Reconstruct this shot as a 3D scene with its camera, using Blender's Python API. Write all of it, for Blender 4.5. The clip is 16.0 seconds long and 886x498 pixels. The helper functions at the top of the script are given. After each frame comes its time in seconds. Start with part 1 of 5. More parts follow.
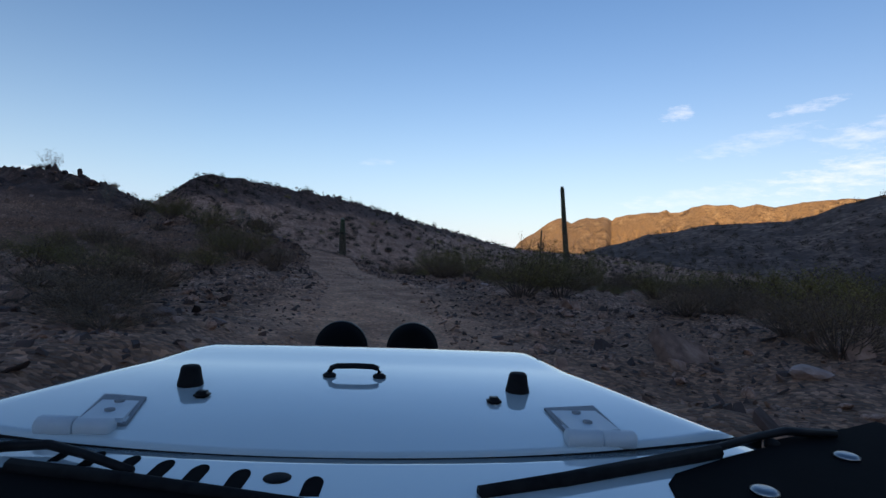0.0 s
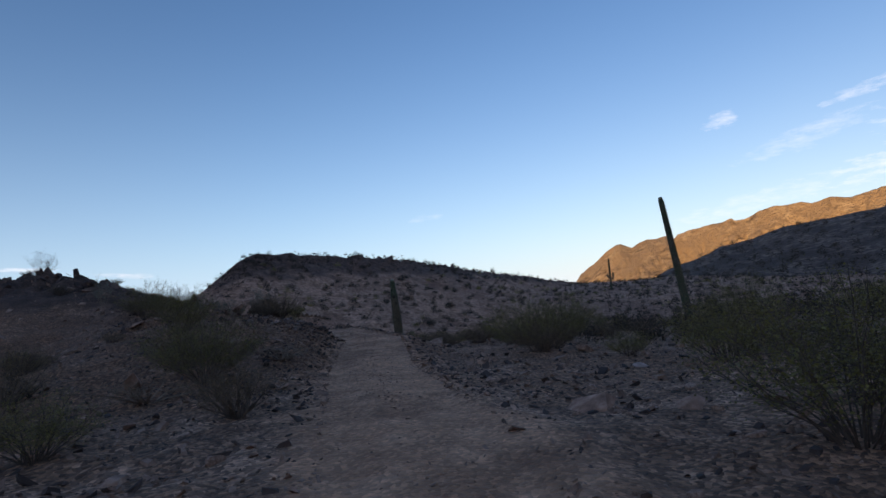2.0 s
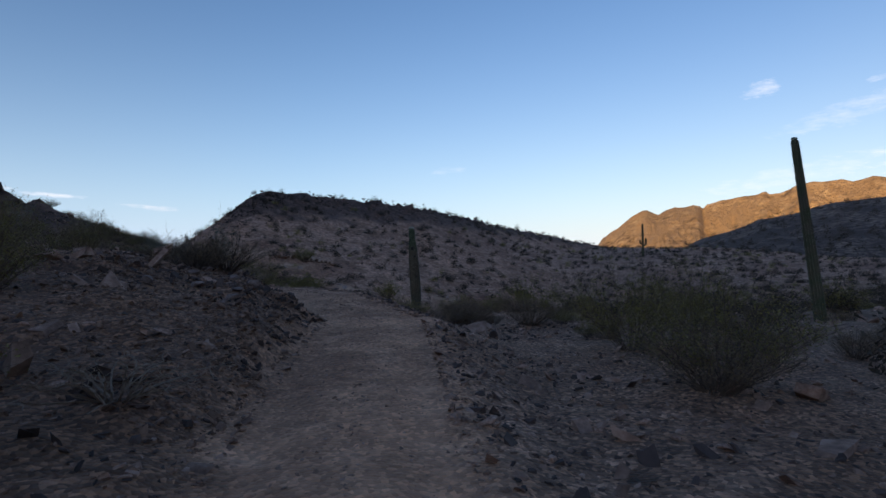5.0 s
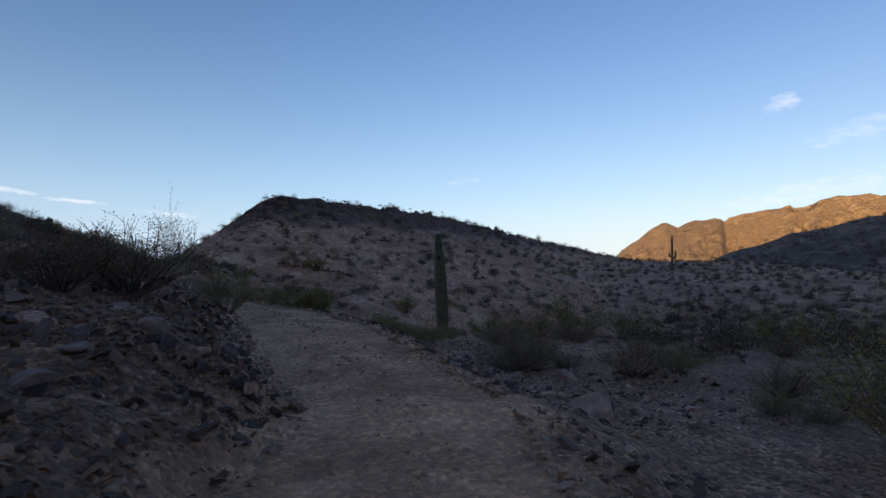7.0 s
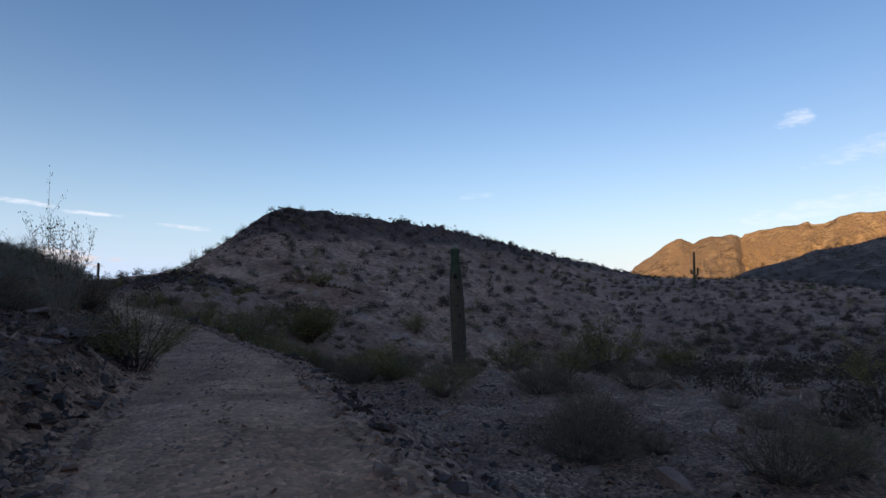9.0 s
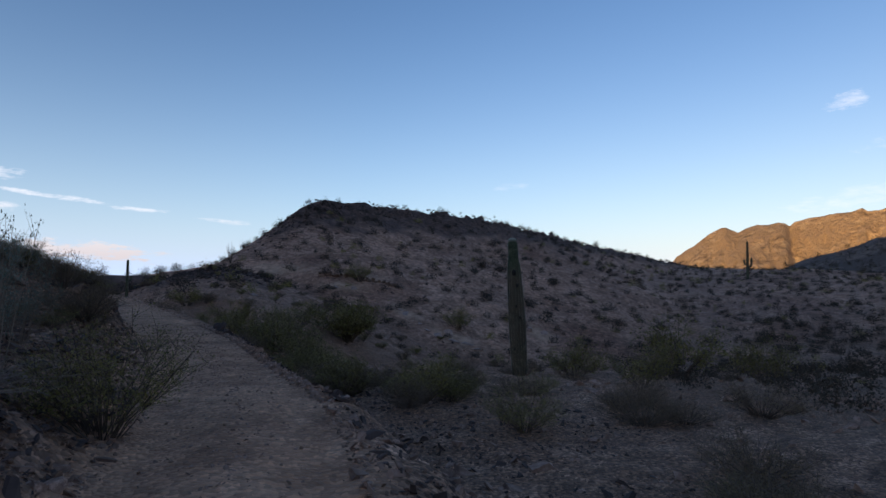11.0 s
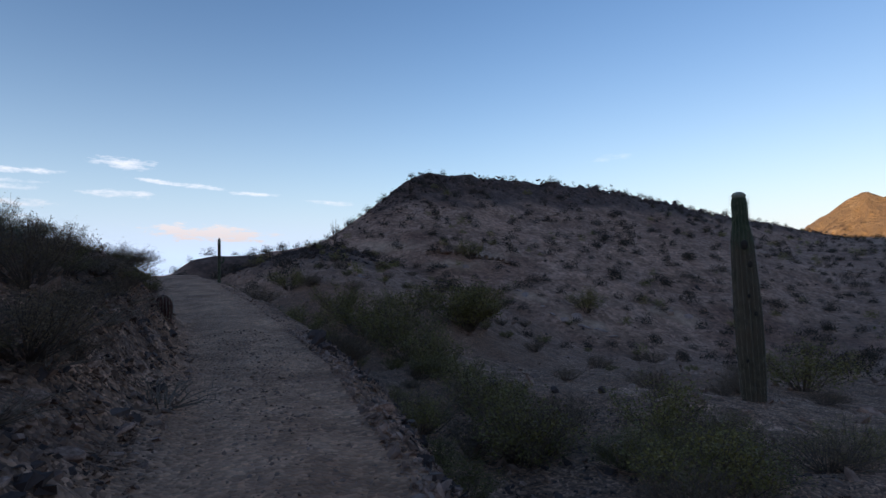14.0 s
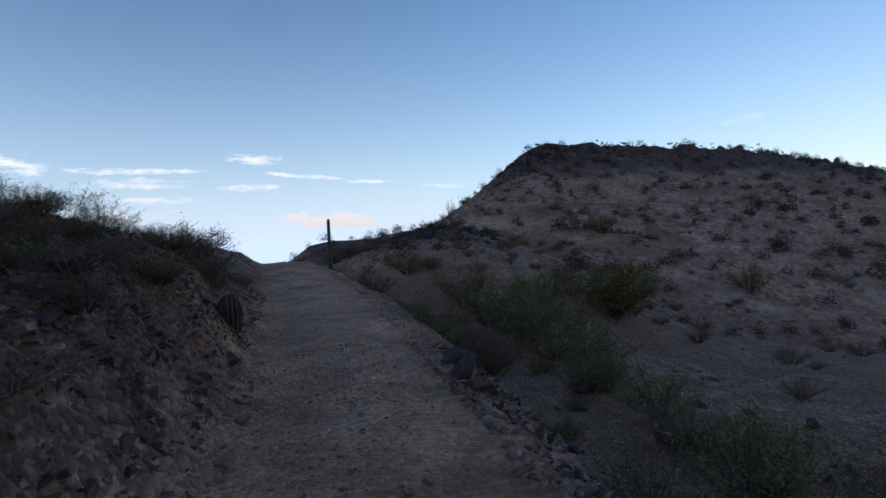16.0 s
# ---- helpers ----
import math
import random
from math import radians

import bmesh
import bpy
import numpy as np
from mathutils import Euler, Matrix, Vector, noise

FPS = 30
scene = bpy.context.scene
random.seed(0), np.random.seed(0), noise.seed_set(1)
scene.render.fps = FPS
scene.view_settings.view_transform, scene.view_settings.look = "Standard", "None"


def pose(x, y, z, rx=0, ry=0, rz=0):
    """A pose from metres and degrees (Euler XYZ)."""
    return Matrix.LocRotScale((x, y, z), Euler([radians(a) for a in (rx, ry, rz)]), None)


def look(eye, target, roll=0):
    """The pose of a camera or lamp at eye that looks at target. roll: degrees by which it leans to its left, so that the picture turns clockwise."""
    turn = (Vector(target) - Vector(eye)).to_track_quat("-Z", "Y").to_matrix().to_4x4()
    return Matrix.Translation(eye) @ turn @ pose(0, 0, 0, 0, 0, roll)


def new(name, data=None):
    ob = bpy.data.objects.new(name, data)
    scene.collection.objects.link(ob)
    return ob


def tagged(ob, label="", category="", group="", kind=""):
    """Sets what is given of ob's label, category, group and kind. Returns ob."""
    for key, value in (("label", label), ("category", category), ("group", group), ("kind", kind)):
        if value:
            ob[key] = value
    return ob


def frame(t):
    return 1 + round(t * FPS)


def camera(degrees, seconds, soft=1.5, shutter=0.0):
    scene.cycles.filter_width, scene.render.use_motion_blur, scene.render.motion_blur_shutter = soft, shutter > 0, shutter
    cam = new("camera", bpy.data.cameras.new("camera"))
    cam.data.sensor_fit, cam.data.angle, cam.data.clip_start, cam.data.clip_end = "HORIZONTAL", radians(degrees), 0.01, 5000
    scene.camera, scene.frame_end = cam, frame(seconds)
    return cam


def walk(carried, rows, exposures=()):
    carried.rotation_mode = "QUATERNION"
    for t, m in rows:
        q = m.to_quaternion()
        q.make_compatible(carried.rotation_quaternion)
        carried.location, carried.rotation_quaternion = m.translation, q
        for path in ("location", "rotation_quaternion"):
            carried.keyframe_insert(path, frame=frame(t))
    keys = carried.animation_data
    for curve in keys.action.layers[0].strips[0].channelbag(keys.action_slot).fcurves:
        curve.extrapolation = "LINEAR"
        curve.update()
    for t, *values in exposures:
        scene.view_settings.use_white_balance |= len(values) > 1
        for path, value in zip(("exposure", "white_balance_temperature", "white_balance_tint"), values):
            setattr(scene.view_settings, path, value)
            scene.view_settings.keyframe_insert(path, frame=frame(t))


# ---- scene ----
cam = camera(76.73, 16.0)
PATH = [
    (0.0, pose(-0.000, -0.000, 1.550, 91.01, 0, 0.01) @ pose(0, 0, 0, 0, 0, 3.77)),
    (0.5, pose(-0.218, 2.234, 1.673, 92.27, 0, 1.44) @ pose(0, 0, 0, 0, 0, 3.54)),
    (1.0, pose(-0.421, 4.404, 1.856, 94.13, 0, 2.89) @ pose(0, 0, 0, 0, 0, -1.01)),
    (1.5, pose(-0.785, 6.489, 1.952, 96.07, 0, 4.46) @ pose(0, 0, 0, 0, 0, 1.54)),
    (2.0, pose(-0.895, 8.184, 2.116, 96.03, 0, 5.69) @ pose(0, 0, 0, 0, 0, -4.57)),
    (2.5, pose(-1.185, 9.640, 2.177, 93.25, 0, 5.92) @ pose(0, 0, 0, 0, 0, 0.85)),
    (3.0, pose(-1.313, 11.029, 2.290, 91.46, 0, 6.07) @ pose(0, 0, 0, 0, 0, -5.56)),
    (3.5, pose(-1.651, 12.285, 2.296, 91.46, 0, 6.28) @ pose(0, 0, 0, 0, 0, 1.39)),
    (4.0, pose(-1.708, 13.434, 2.355, 91.50, 0, 6.66) @ pose(0, 0, 0, 0, 0, -5.78)),
    (4.2, pose(-1.794, 13.935, 2.403, 91.61, 0, 6.81) @ pose(0, 0, 0, 0, 0, -4.25)),
    (6.3, pose(-3.756, 19.955, 2.455, 91.17, 0, 8.18) @ pose(0, 0, 0, 0, 0, 0.86)),
    (6.5, pose(-3.865, 20.528, 2.473, 91.50, 0, 8.64) @ pose(0, 0, 0, 0, 0, -0.24)),
    (7.0, pose(-4.236, 21.892, 2.530, 92.38, 0, 9.38) @ pose(0, 0, 0, 0, 0, 0.51)),
    (7.5, pose(-4.538, 23.097, 2.620, 93.45, 0, 9.68) @ pose(0, 0, 0, 0, 0, 0.65)),
    (8.0, pose(-4.768, 24.186, 2.691, 94.26, 0, 9.85) @ pose(0, 0, 0, 0, 0, 0.10)),
    (8.5, pose(-5.018, 25.188, 2.756, 94.61, 0, 10.11) @ pose(0, 0, 0, 0, 0, 1.69)),
    (9.0, pose(-5.214, 26.142, 2.820, 93.85, 0, 10.55) @ pose(0, 0, 0, 0, 0, 0.98)),
    (9.5, pose(-5.335, 26.968, 2.875, 92.70, 0, 11.19) @ pose(0, 0, 0, 0, 0, -2.47)),
    (9.7, pose(-5.404, 27.263, 2.862, 92.45, 0, 11.57) @ pose(0, 0, 0, 0, 0, -1.51)),
    (12.0, pose(-7.770, 30.302, 3.197, 93.52, 0, 15.29) @ pose(0, 0, 0, 0, 0, 0.04)),
    (12.5, pose(-8.382, 31.317, 3.170, 93.05, 0, 16.96) @ pose(0, 0, 0, 0, 0, -2.81)),
    (13.0, pose(-9.298, 32.545, 3.142, 92.01, 0, 18.63) @ pose(0, 0, 0, 0, 0, 4.03)),
    (13.5, pose(-9.843, 33.570, 3.108, 91.07, 0, 21.02) @ pose(0, 0, 0, 0, 0, -0.66)),
    (14.0, pose(-10.408, 34.568, 3.097, 90.48, 0, 24.11) @ pose(0, 0, 0, 0, 0, -0.19)),
    (14.5, pose(-11.025, 35.424, 3.071, 90.00, 0, 27.03) @ pose(0, 0, 0, 0, 0, -1.52)),
    (15.0, pose(-11.775, 36.326, 3.022, 89.48, 0, 29.80) @ pose(0, 0, 0, 0, 0, -3.26)),
    (15.5, pose(-12.569, 37.228, 2.981, 88.94, 0, 32.76) @ pose(0, 0, 0, 0, 0, -2.21)),
    (16.0, pose(-13.313, 38.015, 2.955, 88.66, 0, 35.60) @ pose(0, 0, 0, 0, 0, -2.41)),
]
walk(cam, PATH, exposures=[(0.0, 0.44), (9.5, 0.42), (13.5, 0.46), (16.0, 0.52)])

# ---- sky, sun ----
SUN_EL, SUN_AZ = radians(6.0), radians(203.0)      # azimuth clockwise from +y: low, behind and to the left of the start of the drive
world = bpy.data.worlds.new("sky")
scene.world = world
world.use_nodes = True
wn, wl = world.node_tree.nodes, world.node_tree.links
wn.clear()
w_out = wn.new("ShaderNodeOutputWorld")
w_bg = wn.new("ShaderNodeBackground")
w_bg.inputs["Strength"].default_value = 0.15
w_sky = wn.new("ShaderNodeTexSky")
w_sky.sky_type = "NISHITA"
w_sky.sun_disc = False
w_sky.sun_elevation = SUN_EL
w_sky.sun_rotation = SUN_AZ
w_sky.air_density, w_sky.dust_density, w_sky.ozone_density = 1.0, 0.6, 2.0
w_tint = wn.new("ShaderNodeMix")
w_tint.data_type, w_tint.blend_type = "RGBA", "MULTIPLY"
w_tint.inputs["Factor"].default_value = 1.0
w_tint.inputs["B"].default_value = (0.915, 1.0, 1.25, 1.0)
wl.new(w_sky.outputs[0], w_tint.inputs["A"])


def calc(op, a, b=None, c=None):
    """A maths node of the sky; inputs are sockets or numbers."""
    nd = wn.new("ShaderNodeMath")
    nd.operation = op
    for i, v in enumerate((a, b, c)):
        if v is not None:
            if isinstance(v, (int, float)):
                nd.inputs[i].default_value = v
            else:
                wl.new(v, nd.inputs[i])
    return nd.outputs[0]


w_tc = wn.new("ShaderNodeTexCoord")
w_xyz = wn.new("ShaderNodeSeparateXYZ")
wl.new(w_tc.outputs["Generated"], w_xyz.inputs[0])
w_az = calc("MULTIPLY", calc("ARCTAN2", w_xyz.outputs["X"], w_xyz.outputs["Y"]), 57.2958)
w_el = calc("MULTIPLY", calc("ARCSINE", w_xyz.outputs["Z"]), 57.2958)
w_pos = wn.new("ShaderNodeCombineXYZ")
wl.new(calc("MULTIPLY", w_az, 0.16), w_pos.inputs["X"])
wl.new(calc("MULTIPLY", w_el, 0.55), w_pos.inputs["Y"])
w_noise = wn.new("ShaderNodeTexNoise")
w_noise.inputs["Scale"].default_value, w_noise.inputs["Detail"].default_value, w_noise.inputs["Roughness"].default_value = 3.2, 9.0, 0.68
wl.new(w_pos.outputs[0], w_noise.inputs["Vector"])
w_wisp = calc("MULTIPLY_ADD", w_noise.outputs["Fac"], 3.2, -1.6)
# thin clouds: degrees to the right of +y, degrees up, half length, half height, tilt, thickness
CLOUDS = [(-64.2, 6.9, 6.2, 0.30, 1, 0.75), (-53.9, 8.1, 2.7, 0.55, 0, 0.7), (-49.5, 6.5, 4.6, 0.22, -5, 0.8), (-54.0, 5.4, 2.8, 0.40, 0, 0.65), (-43.0, 5.8, 2.6, 0.22, -2, 0.6),
          (-35.3, 5.1, 2.2, 0.25, -2, 0.55), (-64.0, 5.8, 4.4, 0.55, 0, 0.55), (-62.9, 4.3, 4.6, 0.35, 0, 0.7), (-46.7, 2.0, 5.6, 0.8, -3, 1.6), (-73.0, 7.2, 2.6, 0.8, -4, 0.7),
          (22.0, 14.9, 1.5, 0.75, 0, 0.45), (32.7, 14.9, 2.8, 0.5, 9, 0.42), (28.5, 12.2, 5.5, 0.9, 14, 0.26), (37.0, 12.4, 4.0, 1.1, 10, 0.40), (37.5, 9.6, 9.0, 1.5, 13, 0.55), (24.0, 7.3, 7.0, 0.9, 10, 0.30),
          (-7.4, 9.3, 1.8, 0.4, 3, 0.22), (-66.0, 3.0, 6.0, 0.5, 0, 0.4)]
w_sum = None
for c_az, c_el, c_len, c_hgt, c_tilt, c_thick in CLOUDS:
    ct, st = math.cos(radians(c_tilt)), math.sin(radians(c_tilt))
    da, de = calc("SUBTRACT", w_az, c_az), calc("SUBTRACT", w_el, c_el)
    q1 = calc("MULTIPLY", calc("ADD", calc("MULTIPLY", da, ct), calc("MULTIPLY", de, st)), 1 / c_len)
    q2 = calc("MULTIPLY", calc("SUBTRACT", calc("MULTIPLY", de, ct), calc("MULTIPLY", da, st)), 1 / c_hgt)
    inside = calc("SUBTRACT", 1.0, calc("ADD", calc("MULTIPLY", q1, q1), calc("MULTIPLY", q2, q2)))
    soft = calc("MULTIPLY", calc("SMOOTH_MAX", calc("MULTIPLY_ADD", w_wisp, 1.9, inside), 0.0, 0.2), c_thick)
    w_sum = soft if w_sum is None else calc("MAXIMUM", w_sum, soft)
w_cover = calc("MINIMUM", calc("MULTIPLY", w_sum, 0.6), 0.72)
w_haze = wn.new("ShaderNodeMix")                    # pale haze low over the horizon
w_haze.data_type = "RGBA"
w_side = wn.new("ShaderNodeMapRange")               # the haze is warmer on the lit mountain's side
w_side.inputs["From Min"].default_value, w_side.inputs["From Max"].default_value = -22.0, 28.0
wl.new(w_az, w_side.inputs["Value"])
w_hue = wn.new("ShaderNodeMix")
w_hue.data_type = "RGBA"
w_hue.inputs["A"].default_value, w_hue.inputs["B"].default_value = (3.65, 4.6, 6.4, 1.0), (5.7, 5.5, 5.6, 1.0)
wl.new(w_side.outputs[0], w_hue.inputs["Factor"])
wl.new(w_hue.outputs["Result"], w_haze.inputs["B"])
wl.new(calc("MULTIPLY", calc("POWER", 2.718, calc("MULTIPLY", calc("MAXIMUM", w_el, 0.0), -0.13)), 0.86), w_haze.inputs["Factor"])
w_high = wn.new("ShaderNodeMapRange")
w_high.inputs["From Min"].default_value, w_high.inputs["From Max"].default_value = 6.0, 34.0
wl.new(w_el, w_high.inputs["Value"])
w_deep = wn.new("ShaderNodeMix")
w_deep.data_type, w_deep.blend_type = "RGBA", "MULTIPLY"
w_deep.inputs["B"].default_value = (0.80, 0.89, 0.95, 1.0)
wl.new(w_high.outputs[0], w_deep.inputs["Factor"])
wl.new(w_tint.outputs["Result"], w_deep.inputs["A"])
wl.new(w_deep.outputs["Result"], w_haze.inputs["A"])
w_cloud = wn.new("ShaderNodeMix")
w_cloud.data_type = "RGBA"
w_warm = wn.new("ShaderNodeMapRange")
w_warm.inputs["From Min"].default_value, w_warm.inputs["From Max"].default_value = 1.0, 6.0
wl.new(w_el, w_warm.inputs["Value"])
w_tone = wn.new("ShaderNodeMix")
w_tone.data_type = "RGBA"
w_tone.inputs["A"].default_value, w_tone.inputs["B"].default_value = (4.1, 3.25, 3.0, 1.0), (5.6, 5.5, 5.9, 1.0)
wl.new(w_warm.outputs[0], w_tone.inputs["Factor"])
wl.new(w_cover, w_cloud.inputs["Factor"])
wl.new(w_haze.outputs["Result"], w_cloud.inputs["A"])
wl.new(w_tone.outputs["Result"], w_cloud.inputs["B"])
wl.new(w_cloud.outputs["Result"], w_bg.inputs["Color"])
wl.new(w_bg.outputs[0], w_out.inputs["Surface"])

sun_data = bpy.data.lights.new("sun", "SUN")
sun_data.energy, sun_data.angle, sun_data.color = 4.8, radians(0.5), (1.0, 0.69, 0.32)
sun = new("sun", sun_data)
sun_dir = Vector((math.sin(SUN_AZ) * math.cos(SUN_EL), math.cos(SUN_AZ) * math.cos(SUN_EL), math.sin(SUN_EL)))
sun.matrix_world = look(sun_dir * 200, (0, 0, 0))


# ---- materials ----
def material(name, rough=0.9, metal=0.0):
    m = bpy.data.materials.new(name)
    m.use_nodes = True
    b = m.node_tree.nodes["Principled BSDF"]
    b.inputs["Roughness"].default_value, b.inputs["Metallic"].default_value = rough, metal
    return m, m.node_tree.nodes, m.node_tree.links, b


def ramp(nodes, stops):
    r = nodes.new("ShaderNodeValToRGB")
    els = r.color_ramp.elements
    while len(els) < len(stops):
        els.new(0.5)
    for e, (p, c) in zip(els, stops):
        e.position, e.color = p, (*c, 1.0)
    return r


def noisy(name, stops, scale=1.0, detail=8.0, rough=0.9, bump=0.3, bump_scale=None, mottle=None, bump_dist=0.02, metal=0.0):
    """Noise-coloured surface: a ramp over one noise, mottled by a second one, with fine relief."""
    m, n, l, b = material(name, rough, metal)
    tc = n.new("ShaderNodeTexCoord")
    t1 = n.new("ShaderNodeTexNoise")
    t1.inputs["Scale"].default_value, t1.inputs["Detail"].default_value, t1.inputs["Roughness"].default_value = scale, detail, 0.65
    l.new(tc.outputs["Object"], t1.inputs["Vector"])
    r = ramp(n, stops)
    l.new(t1.outputs["Fac"], r.inputs["Fac"])
    col = r.outputs["Color"]
    if mottle:
        t2 = n.new("ShaderNodeTexNoise")
        t2.inputs["Scale"].default_value, t2.inputs["Detail"].default_value = mottle[0], 5.0
        l.new(tc.outputs["Object"], t2.inputs["Vector"])
        r2 = ramp(n, [(0.42, (0, 0, 0)), (0.62, (1, 1, 1))])
        l.new(t2.outputs["Fac"], r2.inputs["Fac"])
        mx = n.new("ShaderNodeMix")
        mx.data_type = "RGBA"
        mx.inputs["B"].default_value = (*mottle[1], 1.0)
        l.new(r2.outputs["Color"], mx.inputs["Factor"])
        l.new(col, mx.inputs["A"])
        col = mx.outputs["Result"]
    l.new(col, b.inputs["Base Color"])
    if bump:
        t3 = n.new("ShaderNodeTexNoise")
        t3.inputs["Scale"].default_value, t3.inputs["Detail"].default_value = bump_scale or scale * 6, 6.0
        l.new(tc.outputs["Object"], t3.inputs["Vector"])
        bp = n.new("ShaderNodeBump")
        bp.inputs["Strength"].default_value, bp.inputs["Distance"].default_value = bump, bump_dist
        l.new(t3.outputs["Fac"], bp.inputs["Height"])
        l.new(bp.outputs["Normal"], b.inputs["Normal"])
    return m


def tinted(m, amount=0.25):
    """Varies a material's brightness from object to object and from loose piece to loose piece."""
    n, l = m.node_tree.nodes, m.node_tree.links
    b = n["Principled BSDF"]
    src = b.inputs["Base Color"].links[0].from_socket
    oi, gi = n.new("ShaderNodeObjectInfo"), n.new("ShaderNodeNewGeometry")
    add = n.new("ShaderNodeMath")
    add.operation = "ADD"
    l.new(oi.outputs["Random"], add.inputs[0])
    l.new(gi.outputs["Random Per Island"], add.inputs[1])
    mr = n.new("ShaderNodeMapRange")
    mr.inputs["From Max"].default_value = 2.0
    mr.inputs["To Min"].default_value, mr.inputs["To Max"].default_value = 1 - amount, 1 + amount
    l.new(add.outputs[0], mr.inputs["Value"])
    hs = n.new("ShaderNodeHueSaturation")
    l.new(mr.outputs[0], hs.inputs["Value"])
    l.new(src, hs.inputs["Color"])
    l.new(hs.outputs[0], b.inputs["Base Color"])
    return m




def ground_material():
    """Stony soil: pebble cells over mottled earth; the track worn smoother and paler, the crests dark varnished rock."""
    m, n, l, b = material("desert_soil", 0.95)
    tc = n.new("ShaderNodeTexCoord")

    def noise(scale, detail=8.0, rough=0.6):
        t = n.new("ShaderNodeTexNoise")
        t.inputs["Scale"].default_value, t.inputs["Detail"].default_value, t.inputs["Roughness"].default_value = scale, detail, rough
        l.new(tc.outputs["Object"], t.inputs["Vector"])
        return t.outputs["Fac"]

    def mix(fac, a, b2, blend="MIX"):
        x = n.new("ShaderNodeMix")
        x.data_type, x.blend_type = "RGBA", blend
        for key, val in (("Factor", fac), ("A", a), ("B", b2)):
            if isinstance(val, (int, float)):
                x.inputs[key].default_value = val
            elif isinstance(val, tuple):
                x.inputs[key].default_value = (*val, 1.0)
            else:
                l.new(val, x.inputs[key])
        return x.outputs["Result"]

    def graded(fac, stops):
        r = ramp(n, stops)
        l.new(fac, r.inputs["Fac"])
        return r.outputs["Color"]

    def masked(name):
        at = n.new("ShaderNodeAttribute")
        at.attribute_name = name
        return at.outputs["Fac"]

    earth = graded(noise(1.6, 14, 0.7), [(0.34, (0.105, 0.049, 0.026)), (0.5, (0.304, 0.158, 0.095)), (0.64, (0.493, 0.281, 0.189))])
    earth = mix(graded(noise(0.14, 5), [(0.42, (0, 0, 0)), (0.62, (1, 1, 1))]), earth, (0.231, 0.109, 0.058))
    cells = n.new("ShaderNodeTexVoronoi")
    cells.inputs["Scale"].default_value = 21.0
    l.new(tc.outputs["Object"], cells.inputs["Vector"])
    pebble = graded(cells.outputs["Color"], [(0.15, (0.32, 0.30, 0.29)), (0.55, (0.85, 0.83, 0.82)), (0.9, (1.9, 1.85, 1.8))])
    stony = mix(0.9, earth, pebble, "MULTIPLY")
    worn = graded(noise(2.2, 12), [(0.3, (0.397, 0.193, 0.106)), (0.55, (0.548, 0.281, 0.163)), (0.75, (0.661, 0.364, 0.228))])
    worn = mix(0.4, worn, pebble, "MULTIPLY")
    worn = mix(0.8, worn, graded(noise(0.7, 8, 0.7), [(0.38, (0.58, 0.52, 0.48)), (0.52, (1.0, 1.0, 1.0)), (0.66, (1.22, 1.2, 1.18))]), "MULTIPLY")
    col = mix(masked("track"), stony, worn)
    slope = graded(noise(0.35, 10, 0.7), [(0.32, (0.25, 0.130, 0.083)), (0.5, (0.45, 0.255, 0.172)), (0.68, (0.63, 0.385, 0.28))])
    stones = n.new("ShaderNodeTexVoronoi")
    stones.inputs["Scale"].default_value = 2.6
    l.new(tc.outputs["Object"], stones.inputs["Vector"])
    slope = mix(0.75, slope, graded(stones.outputs["Color"], [(0.12, (0.45, 0.42, 0.40)), (0.5, (0.95, 0.93, 0.92)), (0.92, (1.45, 1.42, 1.40))]), "MULTIPLY")
    slope = mix(0.8, slope, graded(noise(2.4, 6, 0.75), [(0.36, (0.42, 0.38, 0.36)), (0.5, (1.0, 1.0, 1.0)), (0.66, (1.35, 1.33, 1.30))]), "MULTIPLY")
    col = mix(masked("hillside"), col, slope)
    fleck = graded(noise(0.06, 6), [(0.36, (0.62, 0.50, 0.45)), (0.50, (0.95, 0.91, 0.88)), (0.66, (1.25, 1.20, 1.16))])
    col = mix(masked("hillside"), col, mix(1.0, col, fleck, "MULTIPLY"))
    gravel = graded(noise(0.9, 12, 0.7), [(0.34, (0.075, 0.042, 0.027)), (0.5, (0.165, 0.096, 0.062)), (0.66, (0.30, 0.185, 0.125))])
    col = mix(masked("wash"), col, mix(0.6, gravel, pebble, "MULTIPLY"))
    scree = graded(noise(1.1, 10, 0.7), [(0.36, (0.36, 0.205, 0.125)), (0.52, (0.60, 0.375, 0.245)), (0.66, (0.74, 0.50, 0.345))])
    col = mix(masked("scree"), col, scree)
    varnish = graded(noise(0.9, 12, 0.72), [(0.34, (0.023, 0.014, 0.011)), (0.5, (0.079, 0.044, 0.034)), (0.66, (0.200, 0.115, 0.087))])
    col = mix(masked("crag"), col, varnish)
    l.new(col, b.inputs["Base Color"])
    rise = n.new("ShaderNodeMath")
    rise.operation = "MULTIPLY_ADD"
    rise.inputs[1].default_value = -1.2
    l.new(cells.outputs["Distance"], rise.inputs[0])
    l.new(noise(11, 8), rise.inputs[2])
    bp = n.new("ShaderNodeBump")
    bp.inputs["Strength"].default_value, bp.inputs["Distance"].default_value = 0.8, 0.035
    l.new(rise.outputs[0], bp.inputs["Height"])
    l.new(bp.outputs["Normal"], b.inputs["Normal"])
    return m


